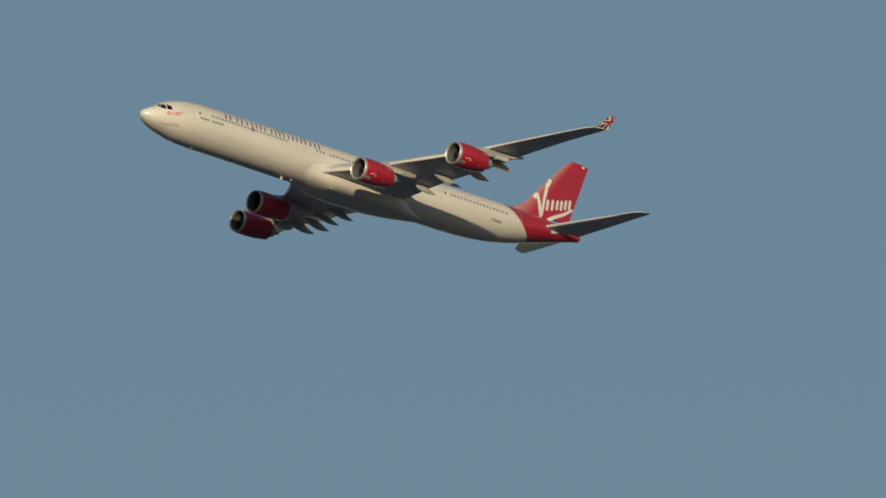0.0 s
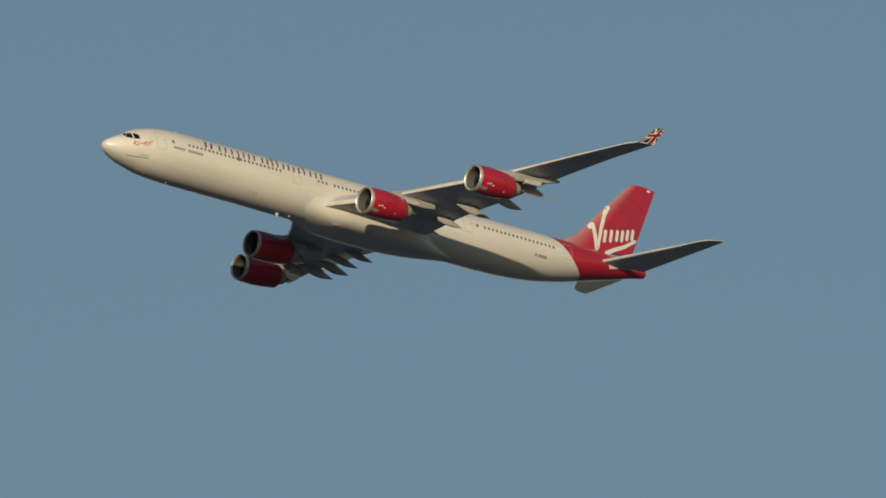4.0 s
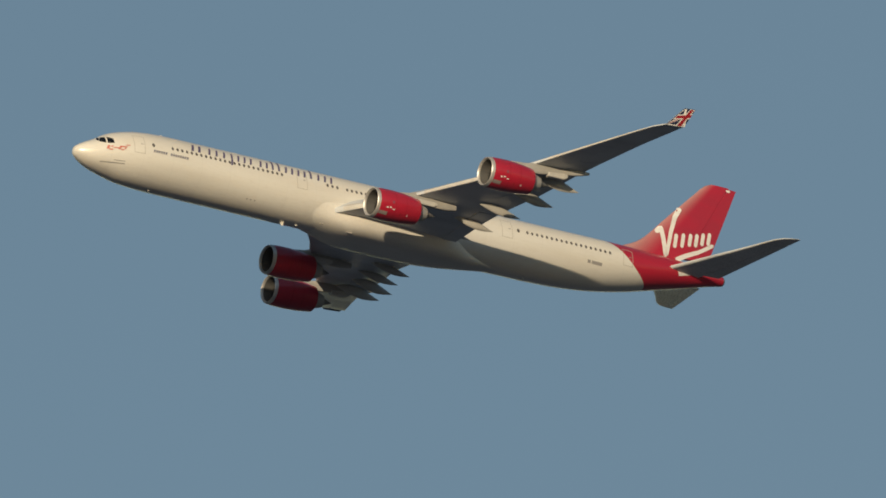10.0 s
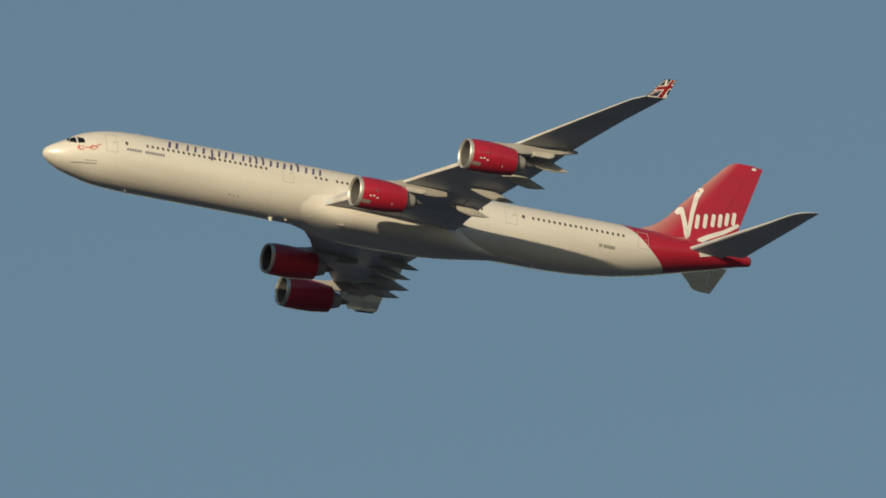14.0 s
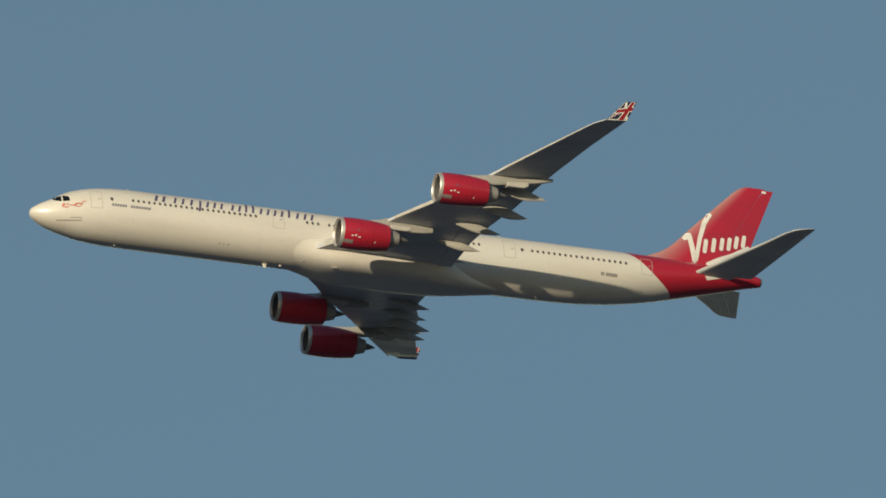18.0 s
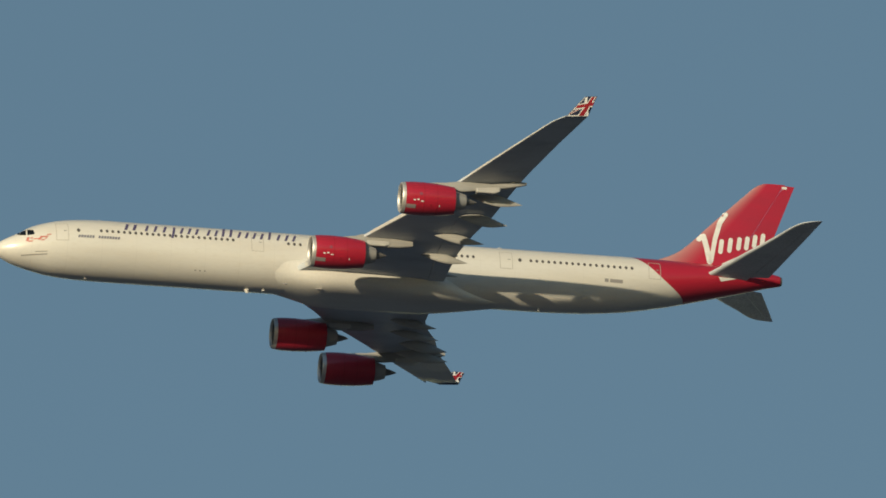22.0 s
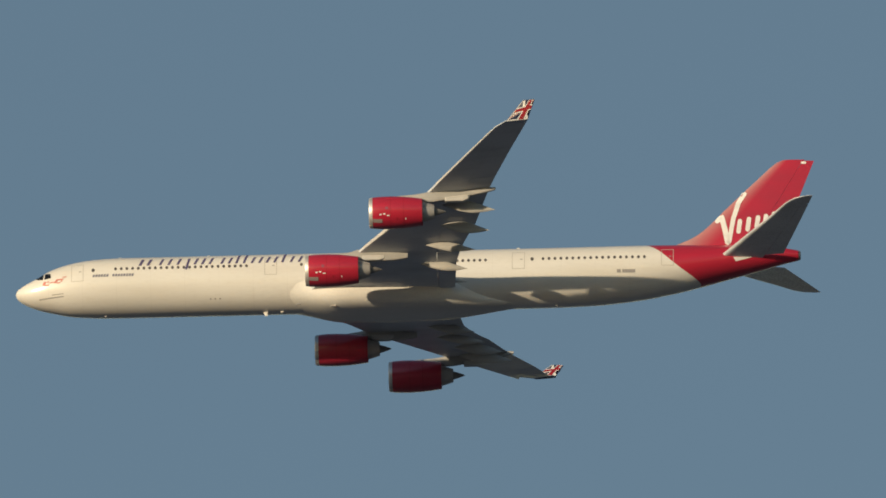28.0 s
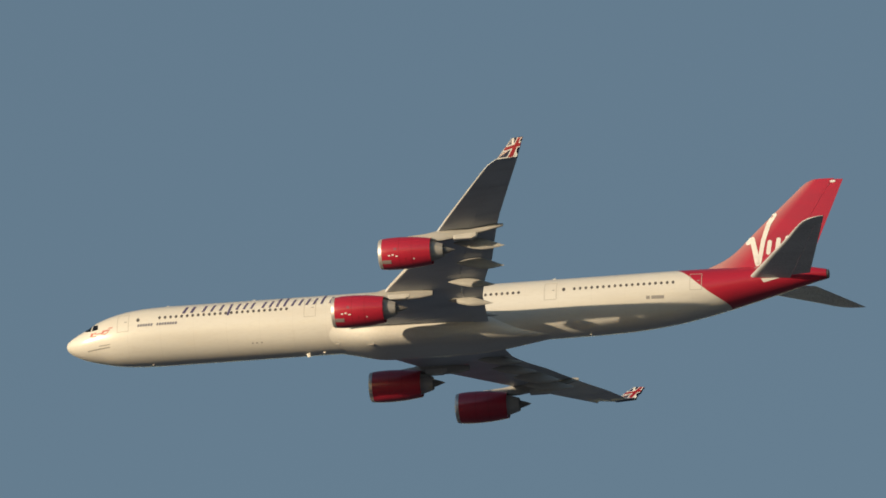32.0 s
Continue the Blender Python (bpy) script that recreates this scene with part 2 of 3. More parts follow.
# ---- setting ----
def build_ground():
    bm = bmesh.new()
    r, k = 60000, 60
    grid = [[bm.verts.new((-r + 2 * r * i / k, -r + 2 * r * j / k, 0)) for j in range(k + 1)] for i in range(k + 1)]
    for i in range(k):
        for j in range(k):
            bm.faces.new((grid[i][j], grid[i + 1][j], grid[i + 1][j + 1], grid[i][j + 1]))
    return tagged(part("ground", bm, M_GROUND, smooth=False), "flat grey-blue hazy land far below the flight path", "ground", kind="structure")


build_ground()

airliner = tagged(new("airliner"), "white and red four-engined jet airliner in flight", "airliner")
airliner.empty_display_size = 5


# ---- fuselage ----
def build_fuselage():
    stations = sorted({0.0, 0.03, 0.07, 0.12, 0.2, 0.3, 0.4, 0.55, 0.7, 0.9, 1.1, 1.35, 1.6, 1.85, 2.1, 2.3, 2.5, 2.75, 3, 3.4, 3.8, 4.4, 5, 5.7, 6.5, 7.5, 8.5, 9.5, 10.5}
                      | {10.5 + 2.5 * i for i in range(1, 16)} | {50 + 1.0 * i for i in range(1, 24)} | {73.3})
    loops, n = [], 72
    for s in stations[1:]:
        top, bot, half = section(s)
        c, h = (top + bot) / 2, (top - bot) / 2
        loops.append([(-s, half * math.cos(2 * math.pi * i / n), c + h * math.sin(2 * math.pi * i / n)) for i in range(n)])
    bm = loft(loops, caps=False)
    ring = list(bm.verts)
    tip = bm.verts.new((0, 0, -0.7))
    for i in range(n):
        bm.faces.new((tip, ring[i], ring[(i + 1) % n]))
    bm.faces.new(ring[-n:])
    return part("fuselage", bm, M_FUS, airliner, "white fuselage with a red tail end")


fuselage = build_fuselage()


def build_belly_fairing():
    """The bulge under the wing roots, faired into the cabin fore and aft."""
    xs = (24.2, 25.6, 27, 29, 31.5, 35, 39, 41.5, 43.5, 45.5, 47.5)
    width = (2.6, 2.75, 2.9, 3.05, 3.15, 3.2, 3.05, 2.5, 1.75, 1.1, 0.6)
    low = (-3.1, -3.2, -3.32, -3.45, -3.52, -3.55, -3.52, -3.44, -3.32, -3.14, -2.94)
    mid = (-1.7, -1.6, -1.5, -1.45, -1.4, -1.4, -1.55, -1.9, -2.3, -2.55, -2.7)
    loops, n = [], 40
    for i in range(49):
        s = 24.2 + (47.5 - 24.2) * i / 48
        w, b, m = curve_at(s, xs, width), curve_at(s, xs, low), curve_at(s, xs, mid)
        loop = []
        for k in range(n):
            a = 2 * math.pi * k / n
            ca, sa = math.cos(a), math.sin(a)
            e = 2 / 3.6 if sa < 0 else 2 / 2.5
            y = w * math.copysign(abs(ca) ** e, ca)
            z = m + (m - b) * math.copysign(abs(sa) ** e, sa) * (1.0 if sa < 0 else 0.55)
            r = math.hypot(y, z + 0.14)
            if r > 2.78:
                # it swells gently out of the cabin's own section
                u = min(1, max(0, (s - 24.3) / 6.6))
                q = (2.78 + (r - 2.78) * u * u * (3 - 2 * u)) / r
                y, z = y * q, (z + 0.14) * q - 0.14
            loop.append((-s, y, z))
        loops.append(loop)
    body = part("belly_fairing", loft(loops), M_WHITE, airliner, "white bulged fairing under the wing roots")
    # ram-air inlets: a dark mouth under a pale scooped lip
    for s0, a0, size in ((26.4, -56, 0.5), (29.5, -64, 0.7)):
        for sd in (1,):
            pts = []
            for ds, da in ((0, 0), (0.85, -5), (0.85, 5)):
                s = s0 + ds * size
                w, b, m = curve_at(s, xs, width), curve_at(s, xs, low), curve_at(s, xs, mid)
                a = radians(a0 + da * size)
                e = 2 / 3.6
                pts.append(Vector((-s, sd * w * math.cos(a) ** e, m - (m - b) * abs(math.sin(a)) ** e)))
            out = Vector((0, sd * 0.6, -0.8))
            bm = bmesh.new()
            low_ring = [bm.verts.new(p - out * 0.05) for p in pts]
            top_ring = [bm.verts.new(p + out * (0.03 if i == 0 else 0.12)) for i, p in enumerate(pts)]
            bm.faces.new(top_ring)
            for i in range(3):
                bm.faces.new((low_ring[i], low_ring[(i + 1) % 3], top_ring[(i + 1) % 3], top_ring[i]))
            part("air_inlet", bm, M_MARK, body, "grey ram-air inlet scoop", False)
    return body


fairing = build_belly_fairing()


def window_mesh():
    """A small rounded cabin window, a shallow dome."""
    bm = bmesh.new()
    n = 12
    ring = [bm.verts.new((0.145 * math.cos(2 * math.pi * i / n), 0.0, 0.20 * math.sin(2 * math.pi * i / n))) for i in range(n)]
    inner = [bm.verts.new((0.11 * math.cos(2 * math.pi * i / n), 0.012, 0.16 * math.sin(2 * math.pi * i / n))) for i in range(n)]
    for i in range(n):
        bm.faces.new((ring[i], ring[(i + 1) % n], inner[(i + 1) % n], inner[i]))
    bm.faces.new(inner)
    bmesh.ops.recalc_face_normals(bm, faces=bm.faces)
    me = bpy.data.meshes.new("window")
    bm.to_mesh(me)
    bm.free()
    me.materials.append(M_WINDOW)
    return me


WINDOW = window_mesh()


def put_window(s, z, size=1.0):
    for side in (1, -1):
        ob = part("window", WINDOW, None, fuselage)
        a, b = skin(s, z - 0.2, 0, side), skin(s, z + 0.2, 0, side)
        lean = math.degrees(math.atan2(abs(a.y) - abs(b.y), b.z - a.z))
        p = skin(s, z, 0.012, side)
        ob.matrix_basis = pose(p.x, p.y, p.z, lean if side > 0 else -lean, 0, 0 if side > 0 else 180) @ Matrix.Diagonal((size, 1, size, 1))
        if side < 0:
            ob.matrix_basis = pose(p.x, p.y, p.z, -lean, 0, 0) @ Matrix.Diagonal((size, -1, size, 1))


def build_windows():
    rows = [(9.5, 24, 0.533), (26.9, 3, 0.55), (29.1, 11, 0.533), (35.6, 17, 0.533), (49.5, 18, 0.557)]
    for s0, count, pitch in rows:
        for k in range(count):
            put_window(s0 + pitch * k, 0.62, 0.92)
    put_window(7.4, 0.55, 1.1)
    put_window(48.48, 0.62, 1.1)


build_windows()


def build_cockpit_windows():
    panes = (((2.06, 0.2), (2.66, 0.04), (2.74, 0.8), (2.4, 0.78)), ((2.78, 0.04), (3.42, 0.1), (3.36, 0.62), (2.86, 0.82)), ((1.93, 0.42), (2.08, 0.27), (2.36, 0.8), (2.26, 0.86)))
    for side in (1, -1):
        for p in panes:
            part("cockpit_window", skin_patch(p, 0.015, side, 3), M_GLASS, fuselage, "dark cockpit window pane")


build_cockpit_windows()


def build_door(s0, s1, z0, z1):
    """A door's shell a little proud of the skin, inside a thin dark seam, with a handle."""
    for side in (1, -1):
        seam = bmesh.new()
        w = 0.05
        for o in (((s0, z0), (s0 + w, z0), (s0 + w, z1), (s0, z1)), ((s1 - w, z0), (s1, z0), (s1, z1), (s1 - w, z1)),
                  ((s0, z0), (s1, z0), (s1, z0 + w), (s0, z0 + w)), ((s0, z1 - w), (s1, z1 - w), (s1, z1), (s0, z1))):
            skin_patch(o, 0.012, side, 8, seam)
        door = part("door", seam, M_LINE, fuselage, "cabin door outline")
        part("door_handle", skin_patch(bar(s1 - 0.45, s1 - 0.2, (z0 + z1) / 2, (z0 + z1) / 2 + 0.08), 0.03, side, 1), M_MARK, door)


for span in ((5.35, 6.5, -0.55, 1.35), (23.45, 24.6, -0.4, 1.45), (46.6, 47.8, -0.4, 1.5), (60.55, 61.7, -0.25, 1.5)):
    build_door(*span)


def build_titles():
    """Dark violet-grey bars for the name along the cabin roof, and small grey bars for the lesser markings."""
    z0, z1, tall = 0.92, 1.75, 2.15
    bars = [(11.6, 11.95, z0, z1), (12.35, 12.7, z0, z1), (13.5, 13.8, z0, z1), (14.3, 14.6, z0, z1), (15.15, 15.45, z0, z1), (15.95, 16.25, 0.35, z1), (16.75, 17.05, z0, z1),
            (17.45, 17.75, z0, z1), (18.15, 18.45, z0, z1), (19.25, 19.55, z0, z1), (19.95, 20.25, z0, z1), (20.65, 20.95, z0, tall), (21.35, 21.65, z0, tall), (22.1, 22.4, z0, z1),
            (22.8, 23.1, z0, z1), (23.5, 23.8, z0, z1), (24.2, 24.5, z0, z1), (24.95, 25.25, z0, tall), (25.75, 26.05, z0, z1), (26.5, 26.8, z0, z1), (27.2, 27.5, z0, z1)]
    for b in bars:
        part("title_bar", skin_patch(bar(b[0] + 0.04, b[1] - 0.04, *b[2:], 0.3), 0.02), M_TITLE, fuselage)
    for s0, s1, z, h in ((56.4, 56.75, -0.92, 0.3), (56.9, 58.1, -0.92, 0.3), (2.3, 4.6, -1.78, 0.08), (3.5, 4.6, -1.55, 0.06)):
        part("marking_bar", skin_patch(bar(s0, s1, z, z + h), 0.02, 1, 2), M_MARK, fuselage)
    for first, count in ((7.35, 6), (9.2, 8)):
        for k in range(count):
            s0 = first + 0.255 * k
            part("marking_bar", skin_patch(bar(s0, s0 + 0.19, -0.2, 0.06, 0.05), 0.02, 1, 2), M_SMALL, fuselage)
    # red emblem beneath the cockpit: plain blots
    for o in (bar(2.62, 2.86, -0.58, -0.2, 0.12), bar(2.8, 3.2, -0.66, -0.54, 0.1), bar(3.0, 3.2, -0.36, -0.22, 0.1), bar(3.15, 3.7, -0.44, -0.33, 0.3), bar(3.72, 3.95, -0.5, -0.12, 0.2),
              bar(3.95, 4.5, -0.26, -0.12, 0.2), bar(3.95, 4.25, -0.56, -0.45, 0.1), bar(4.3, 4.45, -0.42, -0.3, 0.1), bar(4.45, 4.85, -0.02, 0.08, 0.1)):
        part("emblem_blot", skin_patch(o, 0.02, 1, 2), M_EMBLEM, fuselage, "red blot of the nose emblem")
    for s in (18.3, 18.72, 19.18):
        part("drain", skin_patch(bar(s, s + 0.14, -2.36, -2.28), 0.02, 1, 2), M_MARK, fuselage)
    part("stabiliser_seal", skin_patch(((67.5, 0.38), (67.9, 0.5), (69.1, 0.86), (67.25, 0.76)), 0.02, 1, 3), M_FLAG_WHITE, fuselage, "pale sealing plate below the tailplane root")
    part("stabiliser_seal", skin_patch(((67.5, 0.38), (67.9, 0.5), (69.1, 0.86), (67.25, 0.76)), 0.02, -1, 3), M_FLAG_WHITE, fuselage, "pale sealing plate below the tailplane root")


build_titles()


def blade(name, x, y, z, length, height, mat=None, label=""):
    """A small swept aerial or mast standing out from the skin; negative height hangs down."""
    loops = []
    for t in (0.0, 0.5, 1.0):
        c, d = length * (1 - 0.45 * t), 0.06 * (1 - 0.5 * t)
        x0 = x - 0.4 * length * t
        zz = z + height * t
        loops.append([(x0, y, zz), (x0 - c * 0.4, y + d, zz), (x0 - c, y, zz), (x0 - c * 0.4, y - d, zz)])
    return part(name, loft(loops), mat or M_WHITE, fuselage, label)


def pod(name, x, y, z, r, mat, label=""):
    bm = bmesh.new()
    bmesh.ops.create_uvsphere(bm, u_segments=12, v_segments=8, radius=r)
    bmesh.ops.transform(bm, matrix=pose(x, y, z) @ Matrix.Diagonal((1.5, 0.8, 0.8, 1)), verts=bm.verts)
    return part(name, bm, mat, fuselage, label)


def build_fittings():
    blade("aerial", -9.5, 0, 2.55, 0.45, 0.32)
    blade("aerial", -17.8, 0, 2.58, 0.45, 0.3)
    blade("aerial", -46.8, 0, 2.58, 0.45, 0.34)
    blade("aerial", -8.3, 0.1, -3.0, 0.25, -0.16, M_MARK)
    blade("drain_mast", -23.2, 0.1, -3.02, 0.42, -0.4, None, "white drain mast")
    pod("beacon", -25.0, 0.2, -3.08, 0.1, M_WHITE, "pale belly light")
    blade("drain_mast", -50.5, 0.2, -3.0, 0.26, -0.2)
    pod("landing_light", -23.55, 0.15, -3.1, 0.09, M_WHITE, "pale belly light")


build_fittings()

# ---- wings ----
WY = (0.0, 2.8, 6.2, 9.9, 13.5, 17.0, 20.6, 25.5, 29.9, 30.82)
W_LE = (25.8, 27.8, 30.5, 32.75, 35.45, 37.9, 40.12, 43.32, 46.22, 47.2)
W_LEZ = (-1.85, -1.55, -1.36, -1.1, -0.47, 0.02, 0.6, 1.53, 2.35, 2.5)
TY = (0.0, 3.0, 8.0, 11.2, 14.0, 17.5, 20.6, 25.8, 30.86)
W_TE = (41.2, 41.3, 41.65, 42.6, 43.75, 44.65, 45.55, 47.5, 49.35)
W_TEZ = (-2.45, -2.15, -1.5, -0.9, -0.38, 0.28, 0.86, 1.9, 2.66)
HINGE_Y = (0.0, 3.0, 8.6, 12.6, 17.5, 21.8, 30.0)
HINGE_X = (39.8, 39.8, 39.8, 40.4, 42.1, 43.7, 47.5)


def wing_line(y):
    thick = lin(y, (0, 3, 6, 9.5, 20, 30.8), (0.16, 0.155, 0.138, 0.126, 0.116, 0.105))
    return lin(y, WY, W_LE), lin(y, TY, W_TE), lin(y, WY, W_LEZ), lin(y, TY, W_TEZ), thick


def flex(y, side):
    """The starboard wing hangs a little lower towards its tip than the port one."""
    return 0.0 if side > 0 else lin(y, (12, 19, 20, 26, 29.3, 29.45, 30.9, 32), (0.0, 0.06, 0.06, -0.07, -0.13, 0.12, 0.27, 0.1))


def wing_section(y, side, a=0.0, b=1.0, n=28):
    """The closed section between two fractions of the chord."""
    le, te, z0, z1, thick = wing_line(y)
    chord = te - le
    blunt = lin(y, (0, 8, 12, 30), (0.008, 0.012, 0.012, 0.01))
    depth = lin(y, (2, 5, 9.5, 14, 19, 30), (0.17, 0.21, 0.15, 0.29, 0.29, 0.22))

    def half(x):
        return 5 * (0.2969 * math.sqrt(max(x, 0)) - 0.126 * x - 0.3516 * x ** 2 + 0.2843 * x ** 3 - 0.1015 * x ** 4) * thick
    xs = [a + (b - a) * 0.5 * (1 - math.cos(math.pi * i / n)) for i in range(n + 1)]

    def under(x):
        nose = 1 - (1 - min(x / blunt, 1)) ** 2
        return depth * thick * nose * (1 - max(0, (x - blunt) / (1 - blunt)) ** 0.9)

    def at(x, up):
        zc = z0 + (z1 - z0) * x + flex(y, side)
        return (-(le + chord * x), side * y, zc + chord * (1.32 * half(x) * (0.35 + 0.65 * min(1, x / 0.15)) + 0.02 * math.sin(math.pi * x) if up else -under(x)))
    return [at(x, True) for x in xs] + [at(x, False) for x in reversed(xs)]


def hinge(y):
    le, te = wing_line(y)[:2]
    return (lin(y, HINGE_Y, HINGE_X) - le) / (te - le)


def moved(loop, drop):
    """A flap's section let down a little at its nose."""
    x0, x1 = loop[0][0], min(p[0] for p in loop)
    return [(x, y, z - drop * (x - x1) / (x0 - x1)) for x, y, z in loop]


def build_wing(side):
    name = "wing"
    ys = [0.6, 2.0, 2.8, 4, 5.5, 7, 8.6, 9.9, 11.2, 12.6, 13.8, 15.5, 17.5, 19, 20.6, 21.8, 23.5, 25.5, 27.4, 28.8, 29.6, 29.9, 30.3]
    loops = [wing_section(y, side, 0.0, hinge(y) - 0.002) for y in ys]
    loops.append(wing_section(30.35, side, 0.0, 1.0))
    loops.append(wing_section(30.82, side, 0.0, 1.0))
    wing = part(name, loft(loops), M_WING, airliner, "grey swept wing with upturned tip")
    flaps = (("flap", 2.9, 9.2, 0.04), ("flap", 9.26, 21.4, 0.0), ("aileron", 21.45, 26.0, 0.0), ("aileron", 26.04, 30.3, 0.0))
    for kind, y0, y1, drop in flaps:
        n = max(4, int((y1 - y0) / 1.4))
        span = [y0 + (y1 - y0) * i / n for i in range(n + 1)]
        part(kind, loft([moved(wing_section(y, side, hinge(y) + 0.001, 1.0, 8), drop) for y in span]), M_WING, wing)
    for y0, y1 in ((3.4, 8.7), (10.3, 18.7), (20.9, 25.0), (25.05, 29.3)):
        n = max(3, int((y1 - y0) / 1.4))
        loops = []
        for i in range(n + 1):
            y = y0 + (y1 - y0) * i / n
            loop = wing_section(y, side, 0.0, 0.032, 8)
            out = 0.03
            loops.append([(x + out, yy, z + 0.01) for x, yy, z in loop])
        part("slat", loft(loops), M_SLAT, wing, "pale leading-edge slat")
    return wing


wings = {side: build_wing(side) for side in (1, -1)}


def canoe(parent, tip, length, width, depth, side, rise=0.55, mat=None, name="flap_fairing", label="pale canoe-shaped flap fairing"):
    """A slim boat-shaped fairing that ends in a point at its tip."""
    loops = []
    n = 18
    for i in range(n + 1):
        t = i / n
        r = max(0.015, math.sin(math.pi / 2 * t / 0.55) ** 0.9 if t < 0.55 else 1 - ((t - 0.55) / 0.45) ** 1.5)
        x = tip[0] + length * (1 - t)
        zc = tip[2] + flex(tip[1], side) + rise * (1 - t) ** 1.2
        ups = [math.sin(2 * math.pi * k / 12) for k in range(12)]
        loops.append([(x, side * tip[1] + width * r * math.cos(2 * math.pi * k / 12), zc + depth * r * u * (1 + 0.8 * (1 - t) if u > 0 else 1)) for k, u in enumerate(ups)])
    return part(name, loft(loops), mat or M_FAIR, parent, label)


for side in (1, -1):
    for tip, length in (((-42.65, 7.5, -2.26), 4.4), ((-43.5, 11.0, -1.84), 4.6), ((-45.0, 14.48, -1.42), 4.6), ((-45.7, 17.96, -0.85), 5.0)):
        canoe(wings[side], tip, length, 0.21, 0.38 if tip[1] < 12 else 0.48, side)
    canoe(wings[side], (-42.5, 3.75, -2.0), 3.4, 0.18, 0.2, side)


# ---- winglets with the flag ----
W_BASE_LE, W_BASE_TE = Vector((-47.25, 30.82, 2.45)), Vector((-49.3, 30.86, 2.6))
W_TIP_LE, W_TIP_TE = Vector((-48.9, 31.6, 4.22)), Vector((-50.0, 31.76, 4.25))


def winglet_point(u, v, side, off=0.0):
    """u along the chord, v up the winglet; off: out from its outer face."""
    a, b = W_BASE_LE.lerp(W_TIP_LE, v), W_BASE_TE.lerp(W_TIP_TE, v)
    p = a.lerp(b, u)
    n = Vector((0.0, 0.9, -0.42)).normalized()
    p = p + n * off
    return Vector((p.x, side * p.y, p.z + flex(p.y, side)))


def build_winglet(side):
    loops = []
    for i in range(7):
        v = i / 6
        t = 0.12 * (1 - 0.55 * v)
        prof = ((0, 0), (0.06, 0.55), (0.2, 0.9), (0.4, 1.0), (0.7, 0.6), (1, 0.03), (0.7, -0.6), (0.4, -1.0), (0.2, -0.9), (0.06, -0.55))
        loops.append([winglet_point(u, v, side, h * t) for u, h in prof])
    w = part("winglet", loft(loops), M_FLAG_BLUE, airliner, "upturned wing tip painted with a red, white and blue flag")

    def strip(mat, a, b, wid, lift, name):
        for face in (1, -1):
            bm = bmesh.new()
            (u0, v0), (u1, v1) = a, b
            d = Vector((u1 - u0, v1 - v0)).normalized()
            nn = Vector((-d.y, d.x)) * wid / 2
            pts = []
            for t in (0, 0.25, 0.5, 0.75, 1):
                c = Vector((u0 + (u1 - u0) * t, v0 + (v1 - v0) * t))
                pts.append([c + nn, c - nn])
            rows = [[bm.verts.new(winglet_point(min(0.98, max(0.03, q.x)), min(0.99, max(0.01, q.y)), side, face * (0.13 * (1 - 0.5 * q.y) + lift))) for q in p] for p in pts]
            for p, q in zip(rows, rows[1:]):
                bm.faces.new((p[0], p[1], q[1], q[0]))
            part(name, bm, mat, w, "", False)
    strip(M_FLAG_WHITE, (0.02, 0.12), (0.98, 0.97), 0.13, 0.004, "flag_saltire")
    strip(M_FLAG_WHITE, (0.16, 0.98), (0.98, 0.06), 0.13, 0.006, "flag_saltire")
    strip(M_FLAG_RED, (0.05, 0.13), (0.97, 0.95), 0.045, 0.009, "flag_saltire")
    strip(M_FLAG_WHITE, (0.02, 0.03), (0.98, 0.03), 0.07, 0.008, "flag_border")
    strip(M_FLAG_WHITE, (0.03, 0.02), (0.03, 0.98), 0.07, 0.008, "flag_border")
    strip(M_FLAG_WHITE, (0.66, 0.02), (0.7, 0.98), 0.36, 0.012, "flag_cross_border")
    strip(M_FLAG_WHITE, (0.04, 0.48), (0.98, 0.62), 0.28, 0.014, "flag_cross_border")
    strip(M_FLAG_RED, (0.66, 0.03), (0.7, 0.97), 0.24, 0.02, "flag_cross")
    strip(M_FLAG_RED, (0.06, 0.48), (0.97, 0.62), 0.17, 0.024, "flag_cross")
    return w


for side in (1, -1):
    build_winglet(side)


# ---- engines ----
def revolve(profile, n=40, bm=None):
    """Round skin about the x axis: profile as (distance aft, radius)."""
    return loft([[(-d, r * math.cos(2 * math.pi * k / n), r * math.sin(2 * math.pi * k / n)) for k in range(n)] for d, r in profile], caps=False, bm=bm)


COWL = ((0.2, 1.425), (0.5, 1.475), (0.9, 1.51), (1.5, 1.53), (2.2, 1.525), (3.0, 1.49), (3.8, 1.42), (4.5, 1.33), (4.95, 1.265))


def cowl_radius(d):
    return curve_at(d, [p[0] for p in COWL], [p[1] for p in COWL])


def cowl_patch(d0, d1, a0, a1, off=0.015, n=6):
    """A marking on the cowl between two angles (degrees up from the outboard side)."""
    bm = bmesh.new()
    rows = []
    for i in range(n + 1):
        a = radians(a0 + (a1 - a0) * i / n)
        rows.append([bm.verts.new((-d, (cowl_radius(d) + off) * math.cos(a), (cowl_radius(d) + off) * math.sin(a))) for d in (d0, (d0 + d1) / 2, d1)])
    for p, q in zip(rows, rows[1:]):
        for k in range(2):
            bm.faces.new((p[k], p[k + 1], q[k + 1], q[k]))
    return bm


def mesh_of(name, bm, mat, smooth=True):
    ob = part(name, bm, mat, None, "", smooth)
    me = ob.data
    bpy.data.objects.remove(ob)
    return me


